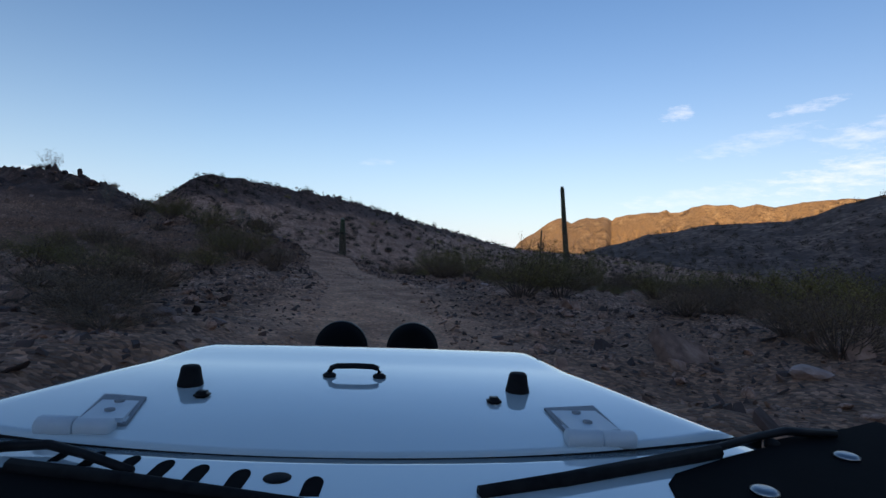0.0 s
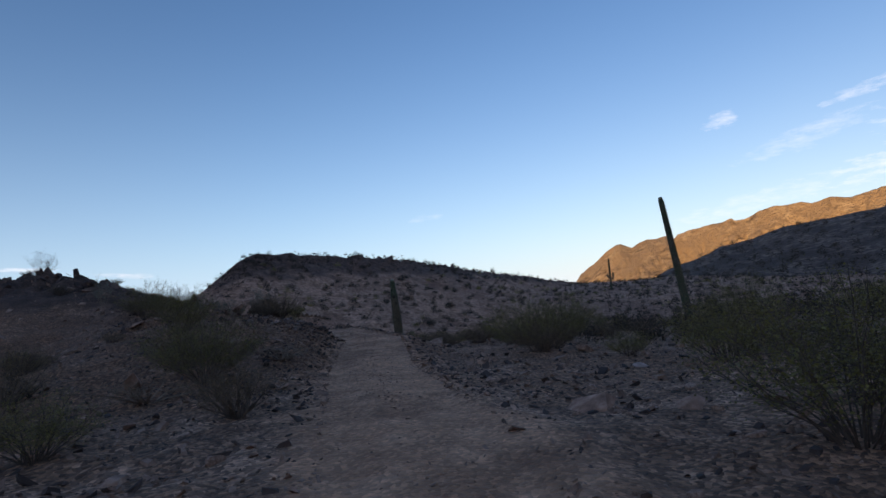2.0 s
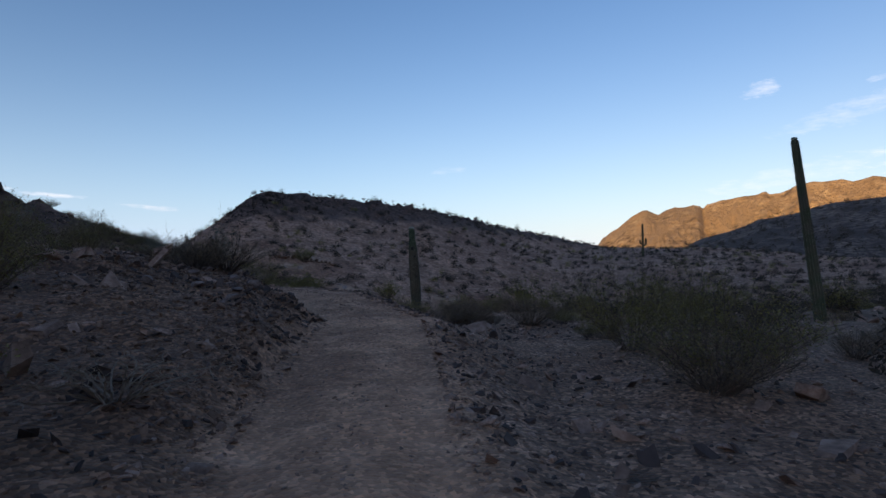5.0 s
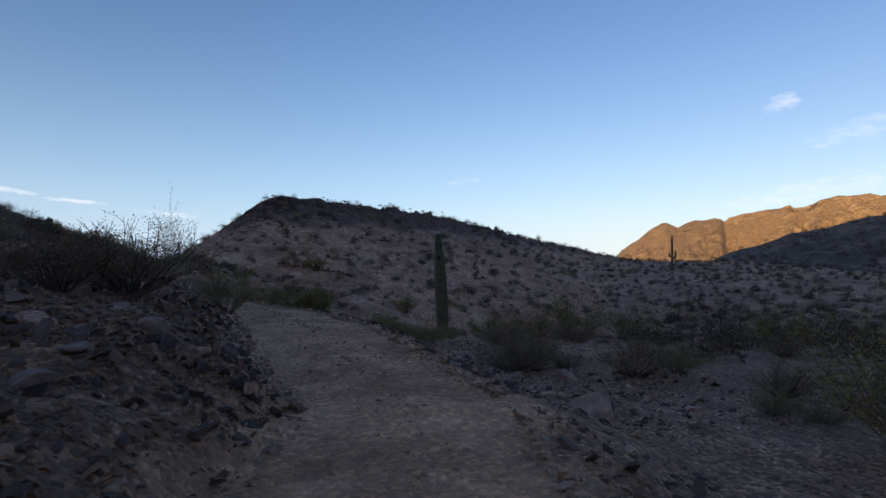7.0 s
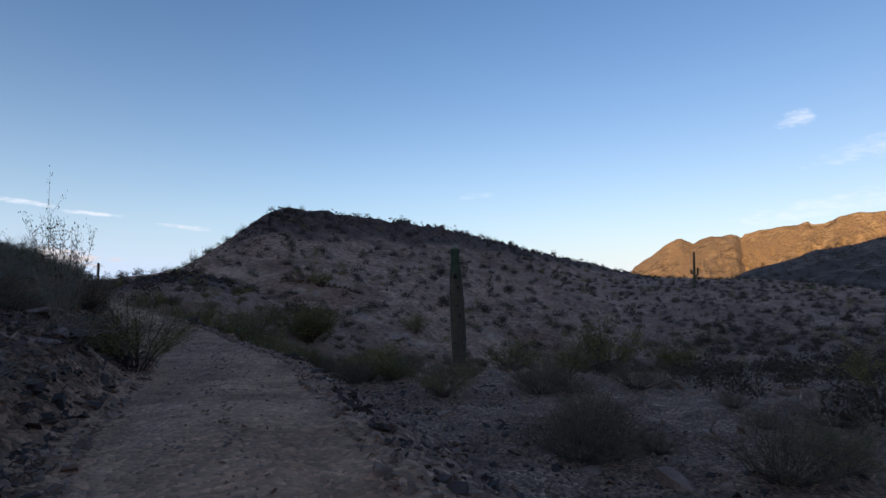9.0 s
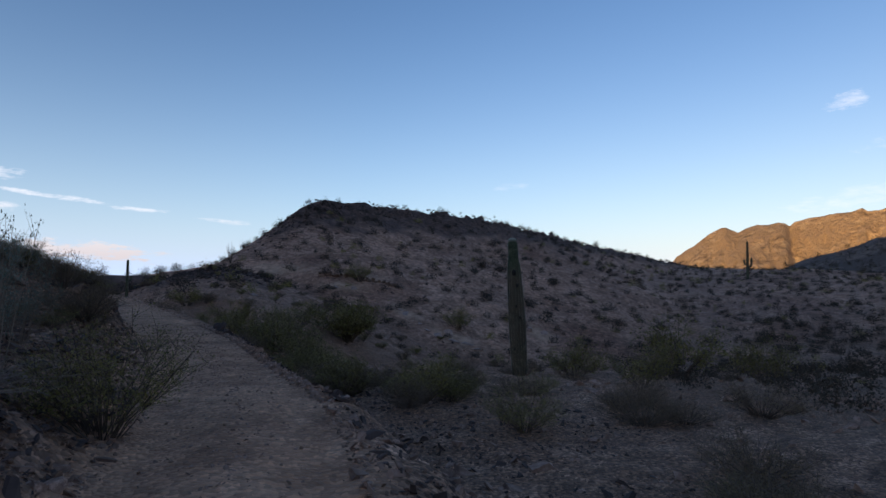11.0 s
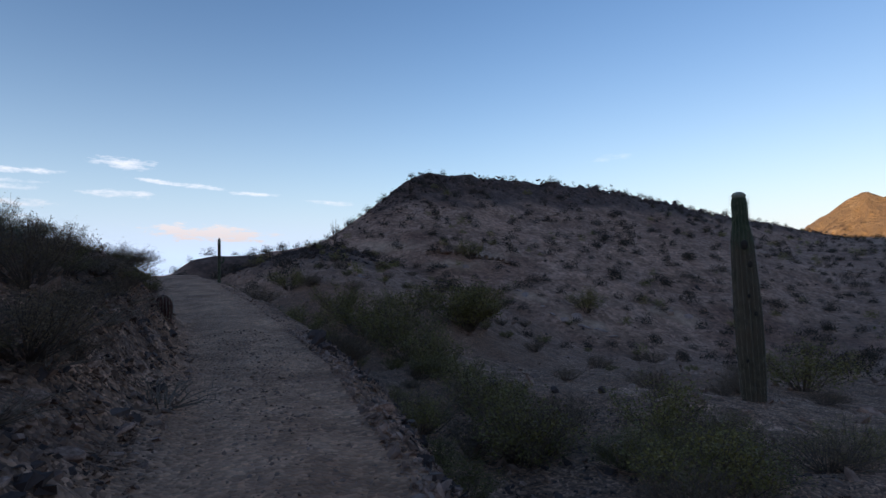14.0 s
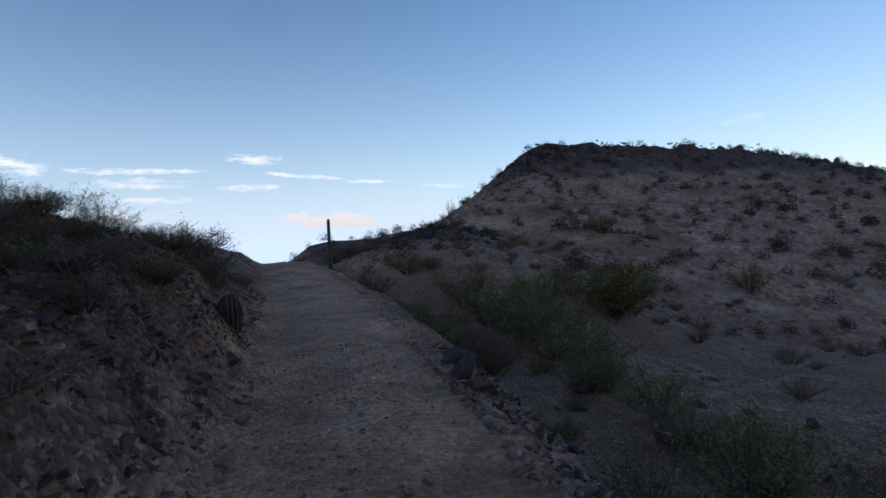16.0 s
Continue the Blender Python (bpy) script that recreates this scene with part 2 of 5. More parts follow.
M_GROUND = ground_material()
M_MOUNTAIN = noisy("mountain_rock", [(0.34, (0.10, 0.058, 0.032)), (0.47, (0.27, 0.165, 0.088)), (0.64, (0.43, 0.285, 0.16))], 0.11, 14, 0.95, 1.0, 0.3,
                   (0.03, (0.29, 0.18, 0.098)), 4.0)
# darker than the mountain's rock: shade on its foot is partly in this colour
M_SHADEHILL = noisy("shade_dark_hill_rock", [(0.36, (0.05, 0.028, 0.02)), (0.5, (0.15, 0.088, 0.062)), (0.62, (0.31, 0.20, 0.145))], 0.5, 12, 0.95, 1.0, 0.9,
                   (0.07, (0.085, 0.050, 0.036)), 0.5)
M_ROCK = tinted(noisy("rock", [(0.3, (0.137, 0.072, 0.049)), (0.5, (0.304, 0.170, 0.118)), (0.72, (0.525, 0.327, 0.247))], 5.0, 8, 0.9, 0.6, 30), 0.4)
M_DARKROCK = tinted(noisy("desert_varnish_rock", [(0.3, (0.032, 0.019, 0.016)), (0.55, (0.084, 0.049, 0.039)), (0.75, (0.179, 0.106, 0.085))], 1.5, 8, 0.9, 0.7, 10), 0.3)
M_BANKROCK = tinted(noisy("bank_rock", [(0.3, (0.079, 0.039, 0.022)), (0.55, (0.179, 0.090, 0.054)), (0.75, (0.347, 0.189, 0.126))], 2.5, 8, 0.9, 0.7, 16), 0.4)
M_BANKSLAB = tinted(noisy("bank_slab", [(0.3, (0.116, 0.072, 0.058)), (0.55, (0.210, 0.138, 0.116)), (0.75, (0.336, 0.230, 0.204))], 4.0, 9, 0.9, 0.7, 24), 0.3)
M_PALEROCK = tinted(noisy("pale_rock", [(0.3, (0.210, 0.133, 0.107)), (0.6, (0.399, 0.276, 0.233))], 3.0, 8, 0.9, 0.6, 14), 0.2)
M_SAGUARO = noisy("saguaro_skin", [(0.3, (0.05, 0.056, 0.028)), (0.55, (0.085, 0.088, 0.045)), (0.75, (0.13, 0.12, 0.065))], 6.0, 8, 0.8, 0.5, 40,
                  (1.6, (0.12, 0.092, 0.058)), 0.01)
M_SAGOLD = noisy("old_saguaro_skin", [(0.3, (0.055, 0.044, 0.027)), (0.55, (0.115, 0.09, 0.058)), (0.75, (0.22, 0.175, 0.12))], 5.0, 9, 0.85, 0.5, 40,
                 (1.3, (0.12, 0.085, 0.055)), 0.01)


def green_above(m, z0, z1, stops):
    """The living green skin of a cactus above z0..z1 metres, over the corky old skin below."""
    n, l = m.node_tree.nodes, m.node_tree.links
    b = n["Principled BSDF"]
    old = b.inputs["Base Color"].links[0].from_socket
    tc, xyz, t = n.new("ShaderNodeTexCoord"), n.new("ShaderNodeSeparateXYZ"), n.new("ShaderNodeTexNoise")
    l.new(tc.outputs["Object"], xyz.inputs[0])
    l.new(tc.outputs["Object"], t.inputs["Vector"])
    t.inputs["Scale"].default_value, t.inputs["Detail"].default_value = 7.0, 7.0
    add = n.new("ShaderNodeMath")
    add.operation = "ADD"
    l.new(xyz.outputs["Z"], add.inputs[0])
    l.new(t.outputs["Fac"], add.inputs[1])
    mr = n.new("ShaderNodeMapRange")
    mr.inputs["From Min"].default_value, mr.inputs["From Max"].default_value = z0 + 0.5, z1 + 0.5
    l.new(add.outputs[0], mr.inputs["Value"])
    r = ramp(n, stops)
    l.new(t.outputs["Fac"], r.inputs["Fac"])
    mx = n.new("ShaderNodeMix")
    mx.data_type = "RGBA"
    l.new(mr.outputs[0], mx.inputs["Factor"])
    l.new(old, mx.inputs["A"])
    l.new(r.outputs["Color"], mx.inputs["B"])
    l.new(mx.outputs["Result"], b.inputs["Base Color"])
    return m


green_above(M_SAGOLD, 3.8, 4.4, [(0.3, (0.04, 0.05, 0.024)), (0.55, (0.075, 0.085, 0.043)), (0.75, (0.13, 0.13, 0.075))])
M_SAGTOP = noisy("saguaro_woolly_crown", [(0.3, (0.22, 0.20, 0.14)), (0.7, (0.40, 0.37, 0.28))], 40, 6, 0.95, 0.6, 90)
M_SPINE = noisy("cactus_spines", [(0.3, (0.26, 0.22, 0.15)), (0.7, (0.44, 0.38, 0.29))], 20, 4, 0.8, 0.0)
M_SCAR = noisy("cactus_hole", [(0.3, (0.02, 0.014, 0.01)), (0.7, (0.05, 0.035, 0.025))], 20, 4, 0.95, 0.3)
M_BARREL = noisy("barrel_cactus_skin", [(0.3, (0.055, 0.020, 0.014)), (0.7, (0.15, 0.055, 0.038))], 14, 6, 0.8, 0.5, 60)
M_TWIG = tinted(noisy("dry_twig", [(0.3, (0.068, 0.041, 0.027)), (0.7, (0.152, 0.097, 0.068))], 9, 5, 0.9, 0.3, 60), 0.3)
M_PALETWIG = tinted(noisy("pale_dry_twig", [(0.3, (0.147, 0.097, 0.066)), (0.7, (0.294, 0.202, 0.145))], 9, 5, 0.9, 0.3, 60), 0.3)
M_LEAF = tinted(noisy("creosote_leaf", [(0.3, (0.13, 0.098, 0.018)), (0.7, (0.25, 0.185, 0.045))], 3, 4, 0.7, 0.0), 0.4)
M_LEAFDRY = tinted(noisy("dry_brush_leaf", [(0.3, (0.131, 0.078, 0.037)), (0.7, (0.242, 0.152, 0.080))], 3, 4, 0.85, 0.0), 0.4)
M_FARBRUSH = tinted(noisy("far_brush", [(0.3, (0.042, 0.027, 0.017)), (0.7, (0.095, 0.063, 0.040))], 3, 4, 0.9, 0.0), 0.35)
M_YELLOW = tinted(noisy("yellow_cholla_spines", [(0.3, (0.20, 0.15, 0.05)), (0.7, (0.36, 0.28, 0.11))], 9, 4, 0.8, 0.0), 0.3)
M_LEAFGREY = tinted(noisy("grey_brush_leaf", [(0.3, (0.10, 0.11, 0.08)), (0.7, (0.21, 0.22, 0.17))], 3, 4, 0.85, 0.0), 0.4)


# ---- ground: shape of the land ----
ROAD = [(2.0, -25.0, -1.2), (0.9, -10.0, -0.5), (0.0, 0.0, 0.0), (-0.4, 4.4, 0.3), (-1.0, 9.0, 0.6), (-1.75, 13.6, 0.84), (-3.9, 20.5, 0.92), (-5.4, 27.0, 1.3),
        (-7.8, 30.4, 1.62), (-10.4, 34.6, 1.54), (-13.4, 38.0, 1.42), (-16.1, 40.9, 1.46), (-18.9, 43.3, 1.53), (-24.0, 47.4, 1.7), (-28.9, 51.0, 1.9), (-34.8, 55.0, 2.05), (-41.0, 58.0, 1.6), (-54.0, 63.0, 0.2)]
HILL = [(-32, 65, 1.4), (-40, 75, 3.5), (-45.3, 86, 3.5), (-46.9, 97, 6.0), (-48.5, 110, 15.3), (-41, 124, 16.1), (-25, 140, 15.3), (-14, 162, 13.5),
        (0, 190, 12.0), (16, 212, 9.4), (34, 235, 7.2), (70, 260, 5.0)]
SPUR = [(-21.3, 39.8, 2.6), (-23.3, 37.2, 5.2), (-26.5, 36.2, 5.8), (-33, 38, 6.3), (-60, 34, 7.5), (-120, 20, 12.0)]
MOUND = [(-54.9, 75.3, 2.75), (-54.3, 76.0, 3.1), (-52.4, 77.9, 3.05), (-49.5, 80.2, 2.4)]


def along(poly, x, y):
    """Distance from the polyline, its height there, and +1 on its left or -1 on its right, for arrays of places."""
    best, level, side = np.full(x.shape, 1e9), np.zeros(x.shape), np.zeros(x.shape)
    for (x0, y0, z0), (x1, y1, z1) in zip(poly, poly[1:]):
        dx, dy = x1 - x0, y1 - y0
        u = np.clip(((x - x0) * dx + (y - y0) * dy) / (dx * dx + dy * dy), 0, 1)
        d = np.hypot(x - x0 - u * dx, y - y0 - u * dy)
        near = d < best
        level = np.where(near, z0 + u * (z1 - z0), level)
        side = np.where(near, np.sign(dx * (y - y0) - dy * (x - x0)), side)
        best = np.where(near, d, best)
    return best, level, side


def crest(poly, x, y, drop):
    """The land under a crest line: the highest of its stretches, each falling off sideways by drop(distance, crest height)."""
    out = np.full(x.shape, -99.0)
    for (x0, y0, z0), (x1, y1, z1) in zip(poly, poly[1:]):
        dx, dy = x1 - x0, y1 - y0
        u = np.clip(((x - x0) * dx + (y - y0) * dy) / (dx * dx + dy * dy), 0, 1)
        d, z = np.hypot(x - x0 - u * dx, y - y0 - u * dy), z0 + u * (z1 - z0)
        out = np.maximum(out, z - drop(d, z))
    return out


def waves(x, y, size, seed, octaves=5, ridged=False):
    """Sum of turned sine products: a cheap rolling noise in about -1..1."""
    rng = np.random.RandomState(seed)
    total, amp, norm = np.zeros(np.shape(x)), 1.0, 0.0
    for _ in range(octaves):
        part_sum = 0
        for _ in range(3):
            a, p, q = rng.uniform(0, 6.28, 3)
            k = 6.28 / size * rng.uniform(0.7, 1.3)
            w = np.sin(k * (x * np.cos(a) + y * np.sin(a)) + p + 1.3 * np.sin(0.6 * k * (y * np.cos(a) - x * np.sin(a)) + q))
            part_sum = part_sum + (1 - 2 * np.abs(w) if ridged else w)
        total = total + amp * part_sum / 2.0
        norm += amp
        amp, size = amp * 0.52, size * 0.47
    return total / norm


def smooth(a, b, v):
    u = np.clip((v - a) / (b - a), 0, 1)
    return u * u * (3 - 2 * u)


def height(x, y):
    x, y = np.asarray(x, float), np.asarray(y, float)
    floor = 0.8 - 6.4 * np.exp(-((x + 12) / 55) ** 2 - ((y - 90) / 34) ** 2) + 0.08 * np.clip(y - 130, 0, 80) - 0.01 * np.clip(x, 0, 60)
    floor = floor - 0.05 * np.clip(y - 215, 0, 200) - 0.035 * np.clip(-y, 0, 60)
    floor = floor - 85.0 * smooth(50, 190, -x) * smooth(50, 90, y)
    hill = crest(HILL, x, y, lambda d, z: 0.40 * (np.sqrt(d * d + 9) - 3) + 3.0 * (1 - np.exp(-d / 6)) * np.clip((z - 4) / 8, 0, 1))
    hill = hill - 0.38 * np.maximum(0, -x - 48.6) * smooth(84, 94, y)          # the far flank falls steeply
    spur = crest(SPUR, x, y, lambda d, z: 0.37 * (np.sqrt(d * d + 2) - 1.4) + 1.1 * (1 - np.exp(-d / 2)) * np.clip((z - 3) / 3, 0, 1))
    dr, zr, side = along(ROAD, x, y)
    spur = spur - np.where(side < 0, 0.8 * dr, 0)
    mound = crest(MOUND, x, y, lambda d, z: 0.80 * (np.sqrt(d * d + 1) - 1))
    k = 3.0
    z = np.log(sum(np.exp(k * np.clip(part_z, -95, 30)) for part_z in (floor, hill, spur, mound))) / k
    rough = smooth(3, 25, np.hypot(x + 5, y - 25))
    z = z + 0.4 * rough * waves(x, y, 19, 3) + 0.08 * waves(x, y, 3.2, 5, 3)
    z = z + smooth(9.5, 13.5, hill) * 0.8 * waves(x, y, 5, 8, 4, True) + smooth(3.9, 5.0, spur) * 0.6 * waves(x, y, 3, 9, 4, True)
    wander = dr + 0.18 * waves(x, y, 2.1, 14, 3)
    cut = zr + (0.6 * smooth(0.95, 1.55, wander) + 0.5 * smooth(1.6, 5.0, dr)) * smooth(16, 25, y) + 0.10 * waves(x, y, 1.3, 15, 4)
    z = np.where((side > 0) & (dr < 12), np.maximum(z, cut + (z - cut) * smooth(6, 12, dr)), z)
    shelf = zr + 0.022 * waves(x, y, 1.9, 12, 4) - 0.05 * np.exp(-((dr - 0.72) / 0.25) ** 2)
    outer = 2.1 + np.where(side < 0, 2.4 * smooth(38, 50, y) + 1.6 * np.exp(-((y - 31) / 6) ** 2), 0.0)     # broad shoulder on the valley side
    return shelf + (z - shelf) * smooth(0.95, outer, wander)


def lines(lo, a, b, hi, step, growth):
    """Grid lines: even between a and b, then ever wider to lo and hi."""
    out = list(np.arange(a, b, step))
    s, v = step, b
    while v < hi:
        out.append(v)
        v += s
        s *= growth
    s, v = step, a - step
    while v > lo:
        out.insert(0, v)
        s *= growth
        v -= s
    return np.array(out)


def shade_smooth(me):
    me.polygons.foreach_set("use_smooth", np.ones(len(me.polygons), bool))


def sheet(name, X, Y, Z, mat):
    r, c = X.shape
    idx = np.arange(r * c).reshape(r, c)
    faces = np.stack([idx[:-1, :-1], idx[:-1, 1:], idx[1:, 1:], idx[1:, :-1]], -1).reshape(-1, 4)
    me = bpy.data.meshes.new(name)
    me.from_pydata(np.stack([X, Y, Z], -1).reshape(-1, 3).tolist(), [], faces.tolist())
    shade_smooth(me)
    me.materials.append(mat)
    return new(name, me)


gx = lines(-1800, -24, 9, 1800, 0.22, 1.035)
gy = lines(-1800, -3, 52, 1800, 0.22, 1.028)
GX, GY = np.meshgrid(gx, gy)
ground = sheet("ground", GX, GY, height(GX, GY), M_GROUND)
g_track, _, _ = along(ROAD, GX, GY)
g_hill = crest(HILL, GX, GY, lambda d, z: 0.9 * d)
g_spur = crest(SPUR, GX, GY, lambda d, z: 0.9 * d)
g_side = along(ROAD, GX, GY)[2]
g_bank = (g_side > 0) * smooth(1.0, 1.7, g_track) * smooth(16, 24, GY) * smooth(14, 7, g_track) * smooth(-0.75, 0.35, waves(GX, GY, 3.5, 35, 4))
g_zone = smooth(30, 62, np.hypot(GX + 8, GY - 28))
g_wash = smooth(-9, 9, GX) * smooth(135, 70, GY) * smooth(20, 34, GY) * smooth(-0.9, 0.2, waves(GX, GY, 14, 37, 4)) * smooth(3, 6, g_track)
g_scree = np.zeros(GX.shape)
for c_x, c_y, c_len, c_wid, c_turn in ((-40.5, 87.6, 5.0, 1.5, 0.1), (-31.5, 90.0, 3.4, 1.0, 0.35), (-32.5, 86.2, 3.0, 0.9, 0.5), (-19.2, 82.4, 3.0, 1.3, 0.05), (-24.5, 84.6, 2.4, 1.0, -0.4), (-12.0, 92.0, 3.0, 1.4, 0.2)):
    q1 = ((GX - c_x) * math.cos(c_turn) + (GY - c_y) * math.sin(c_turn)) / c_len
    q2 = ((GY - c_y) * math.cos(c_turn) - (GX - c_x) * math.sin(c_turn)) / c_wid
    g_scree = np.maximum(g_scree, smooth(1.2, 0.3, np.hypot(q1, q2) + 0.35 * waves(GX, GY, 2.5, 38, 4)))
for key, value in (("wash", 0.9 * g_wash), ("scree", 0.75 * g_scree), ("track", smooth(1.6, 0.8, g_track - 0.45 * smooth(17, 8, GY) + 0.35 * waves(GX, GY, 1.6, 31, 3))), ("hillside", g_zone * 0.8),
                   ("crag", np.clip(smooth(4.0, 9.5, g_hill + 2.6 * waves(GX, GY, 9, 33, 4)) + 0.45 * g_bank + smooth(6.0, 3.0, np.hypot(GX + 53, GY - 77)) + smooth(7.5, 3.5, np.hypot(GX + 41, GY - 75) + 2 * waves(GX, GY, 6, 36, 3)) + smooth(0.6, 2.6, g_spur + 0.8 * waves(GX, GY, 4, 34, 4)) * (GY < 60), 0, 1) * 0.85)):
    ground.data.attributes.new(key, "FLOAT", "POINT").data.foreach_set("value", value.ravel().astype(np.float32))
tagged(ground, "stony brown desert soil with a rutted dirt track", "ground", kind="structure")


def skyline(az, pts):
    return np.interp(az, [p[0] for p in pts], [p[1] for p in pts])


def rugged(P, Q, size, tall, seed, octaves=6):
    """Craggy relief over a rock face: ridged noise, about -1..1, its forms `size` metres wide and `tall` times as high."""
    flat = [noise.ridged_multi_fractal(Vector((p / size, q / (size * tall), seed * 7.3)), 0.9, 2.1, octaves, 1.0, 2.0) for p, q in zip(P.ravel(), Q.ravel())]
    out = np.array(flat).reshape(P.shape)
    return np.clip((out - out.mean()) / (2 * out.std() + 1e-6), -1.4, 1.4)


def far_range(name, dist, az0, az1, crest, depth, mat, size, amp, label, steps=520, rows=90, base=-3.0, gully_at=None, blocks=0.0):
    """A range of hills round the start: its crest as degrees of height over degrees to the right, its face falling towards the viewer."""
    az = np.linspace(az0, az1, steps)
    u = np.linspace(0, 1, rows)
    A, U = np.meshgrid(az, u)
    top = 1.5 + dist * np.tan(np.radians(skyline(A, crest)))
    prof = U ** 1.15
    P, Q = np.radians(A) * dist, 0.7 * (top - base) * prof
    gully, crag = rugged(P, Q, size, 2.2, 1), rugged(P, Q, size * 0.33, 1.2, 2)
    ease = np.sqrt(prof) * (1.04 - U)
    d = dist - depth * (1 - U) - (2.0 * amp * gully + 1.1 * amp * crag) * np.sqrt(prof) * (1.08 - U)
    if gully_at:                                     # one deep side valley behind a forward spur
        d = d - 60 * smooth(gully_at - 6.5, gully_at - 2.5, A) * smooth(gully_at + 0.45, gully_at - 0.35, A + 0.25 * gully) * (1.04 - U) ** 0.8
    X, Y = d * np.sin(np.radians(A)), d * np.cos(np.radians(A))
    knobs = np.array([abs(noise.noise(Vector((p / 21.0, 3.1, 0)))) * 1.6 + abs(noise.noise(Vector((p / 8.0, 9.4, 0)))) * 0.6 for p in P[0]])[None, :] - 0.45
    Z = base + (top - base) * prof + (0.35 * amp * gully + 0.3 * amp * crag) * ease + blocks * knobs * prof ** 4
    X2, Y2 = X[-1] * 1.25, Y[-1] * 1.25
    X, Y, Z = np.vstack([X, X2]), np.vstack([Y, Y2]), np.vstack([Z, Z[-1] * 0 + base])
    return tagged(sheet(name, X, Y, Z, mat), label, "mountain", kind="structure")


far_range("mountain", 760, -2, 75, [(-2, -1), (5, 0.3), (7.26, 1.57), (7.78, 2.33), (9.05, 3.12), (10.3, 4.22), (11.29, 4.77), (11.78, 4.81), (12.27, 4.6), (12.75, 4.35), (13.46, 4.77), (14.18, 5.01), (15.11, 4.93),
           (15.8, 5.16), (16.25, 5.0), (16.61, 4.75), (16.93, 5.13), (17.82, 5.39), (18.92, 5.55), (20, 5.69), (21.03, 5.84), (21.53, 6.05), (21.85, 5.75), (22.86, 5.88), (23.65, 6.31), (24.81, 6.6), (26.1, 6.6),
           (27.03, 6.67), (27.74, 6.4), (29, 6.75), (30.5, 6.45), (32.5, 6.9), (35.7, 7.2), (40, 7.0), (60, 4)], 130, M_MOUNTAIN, 40, 6.5, "rocky mountain lit orange by the low sun", 900, 120, gully_at=16.4, blocks=1.4)
# crest follows the mountain's shadow edge; the hill partly stands in for that shadow
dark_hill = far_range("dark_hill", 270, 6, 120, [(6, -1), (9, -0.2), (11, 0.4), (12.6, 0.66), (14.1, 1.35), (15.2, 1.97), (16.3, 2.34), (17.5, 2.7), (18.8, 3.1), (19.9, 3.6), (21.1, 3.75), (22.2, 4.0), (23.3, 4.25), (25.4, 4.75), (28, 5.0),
          (31.7, 5.3), (33.5, 5.8), (35, 6.6), (38, 7.5), (45, 8.5), (70, 9), (120, 5)], 120, M_SHADEHILL, 22, 2.0, "shaded stony hillside, partly standing in for shadow on the mountain", 640, 90, blocks=0.7)
far_range("ridge_behind", 620, 100, 290, [(100, 3), (125, 9.5), (150, 12.0), (180, 11.8), (205, 11.6), (230, 11.6), (250, 10), (290, 3)], 300, M_SHADEHILL, 90, 6, "stony ridge that hides the low sun", 160, 24)


# ---- building helpers ----
def h_at(x, y):
    return float(height(np.array([x]), np.array([y]))[0])


def mesh_of(name, verts, faces, mat, smooth_faces=False):
    me = bpy.data.meshes.new(name)
    me.from_pydata([tuple(v) for v in verts], [], [tuple(f) for f in faces])
    me.materials.append(mat)
    if smooth_faces:
        shade_smooth(me)
    me.update()
    return me


def part_mesh(name, me, parent, label=""):
    ob = new(name, me)
    ob.parent = parent
    return tagged(ob, label)


def part(name, bm, mat, parent, label="", smooth_faces=True):
    me = bpy.data.meshes.new(name)
    bm.to_mesh(me)
    bm.free()
    me.materials.append(mat)
    if smooth_faces:
        shade_smooth(me)
    return part_mesh(name, me, parent, label)


class Soup:
    """Collects tubes and leaves into one vertex and face list."""

    def __init__(self):
        self.v, self.f = [], []

    def tube(self, pts, r0, r1, sides=4):
        pts = [Vector(p) for p in pts]
        base = len(self.v)
        for i, p in enumerate(pts):
            d = (pts[min(i + 1, len(pts) - 1)] - pts[max(i - 1, 0)]).normalized()
            a = d.orthogonal().normalized()
            b = d.cross(a)
            r = r0 + (r1 - r0) * i / (len(pts) - 1)
            for k in range(sides):
                t = 6.283 * k / sides
                self.v.append(p + a * (r * math.cos(t)) + b * (r * math.sin(t)))
        for i in range(len(pts) - 1):
            for k in range(sides):
                q = base + i * sides
                self.f.append((q + k, q + (k + 1) % sides, q + sides + (k + 1) % sides, q + sides + k))
        self.f.append(tuple(base + (len(pts) - 1) * sides + k for k in range(sides)))

    def leaf(self, p, size, rng, slim=0.45):
        d = Vector((rng.gauss(0, 1), rng.gauss(0, 1), rng.gauss(0.4, 0.8))).normalized()
        s = d.orthogonal().normalized()
        s = (s * math.cos(rng.random() * 6.28) + d.cross(s) * math.sin(rng.random() * 6.28)) * size * slim
        b = len(self.v)
        p = Vector(p)
        self.v += [p, p + d * size * 0.55 + s, p + d * size, p + d * size * 0.5 - s]
        self.f.append((b, b + 1, b + 2, b + 3))

    def mesh(self, name, mat):
        return mesh_of(name, self.v, self.f, mat)


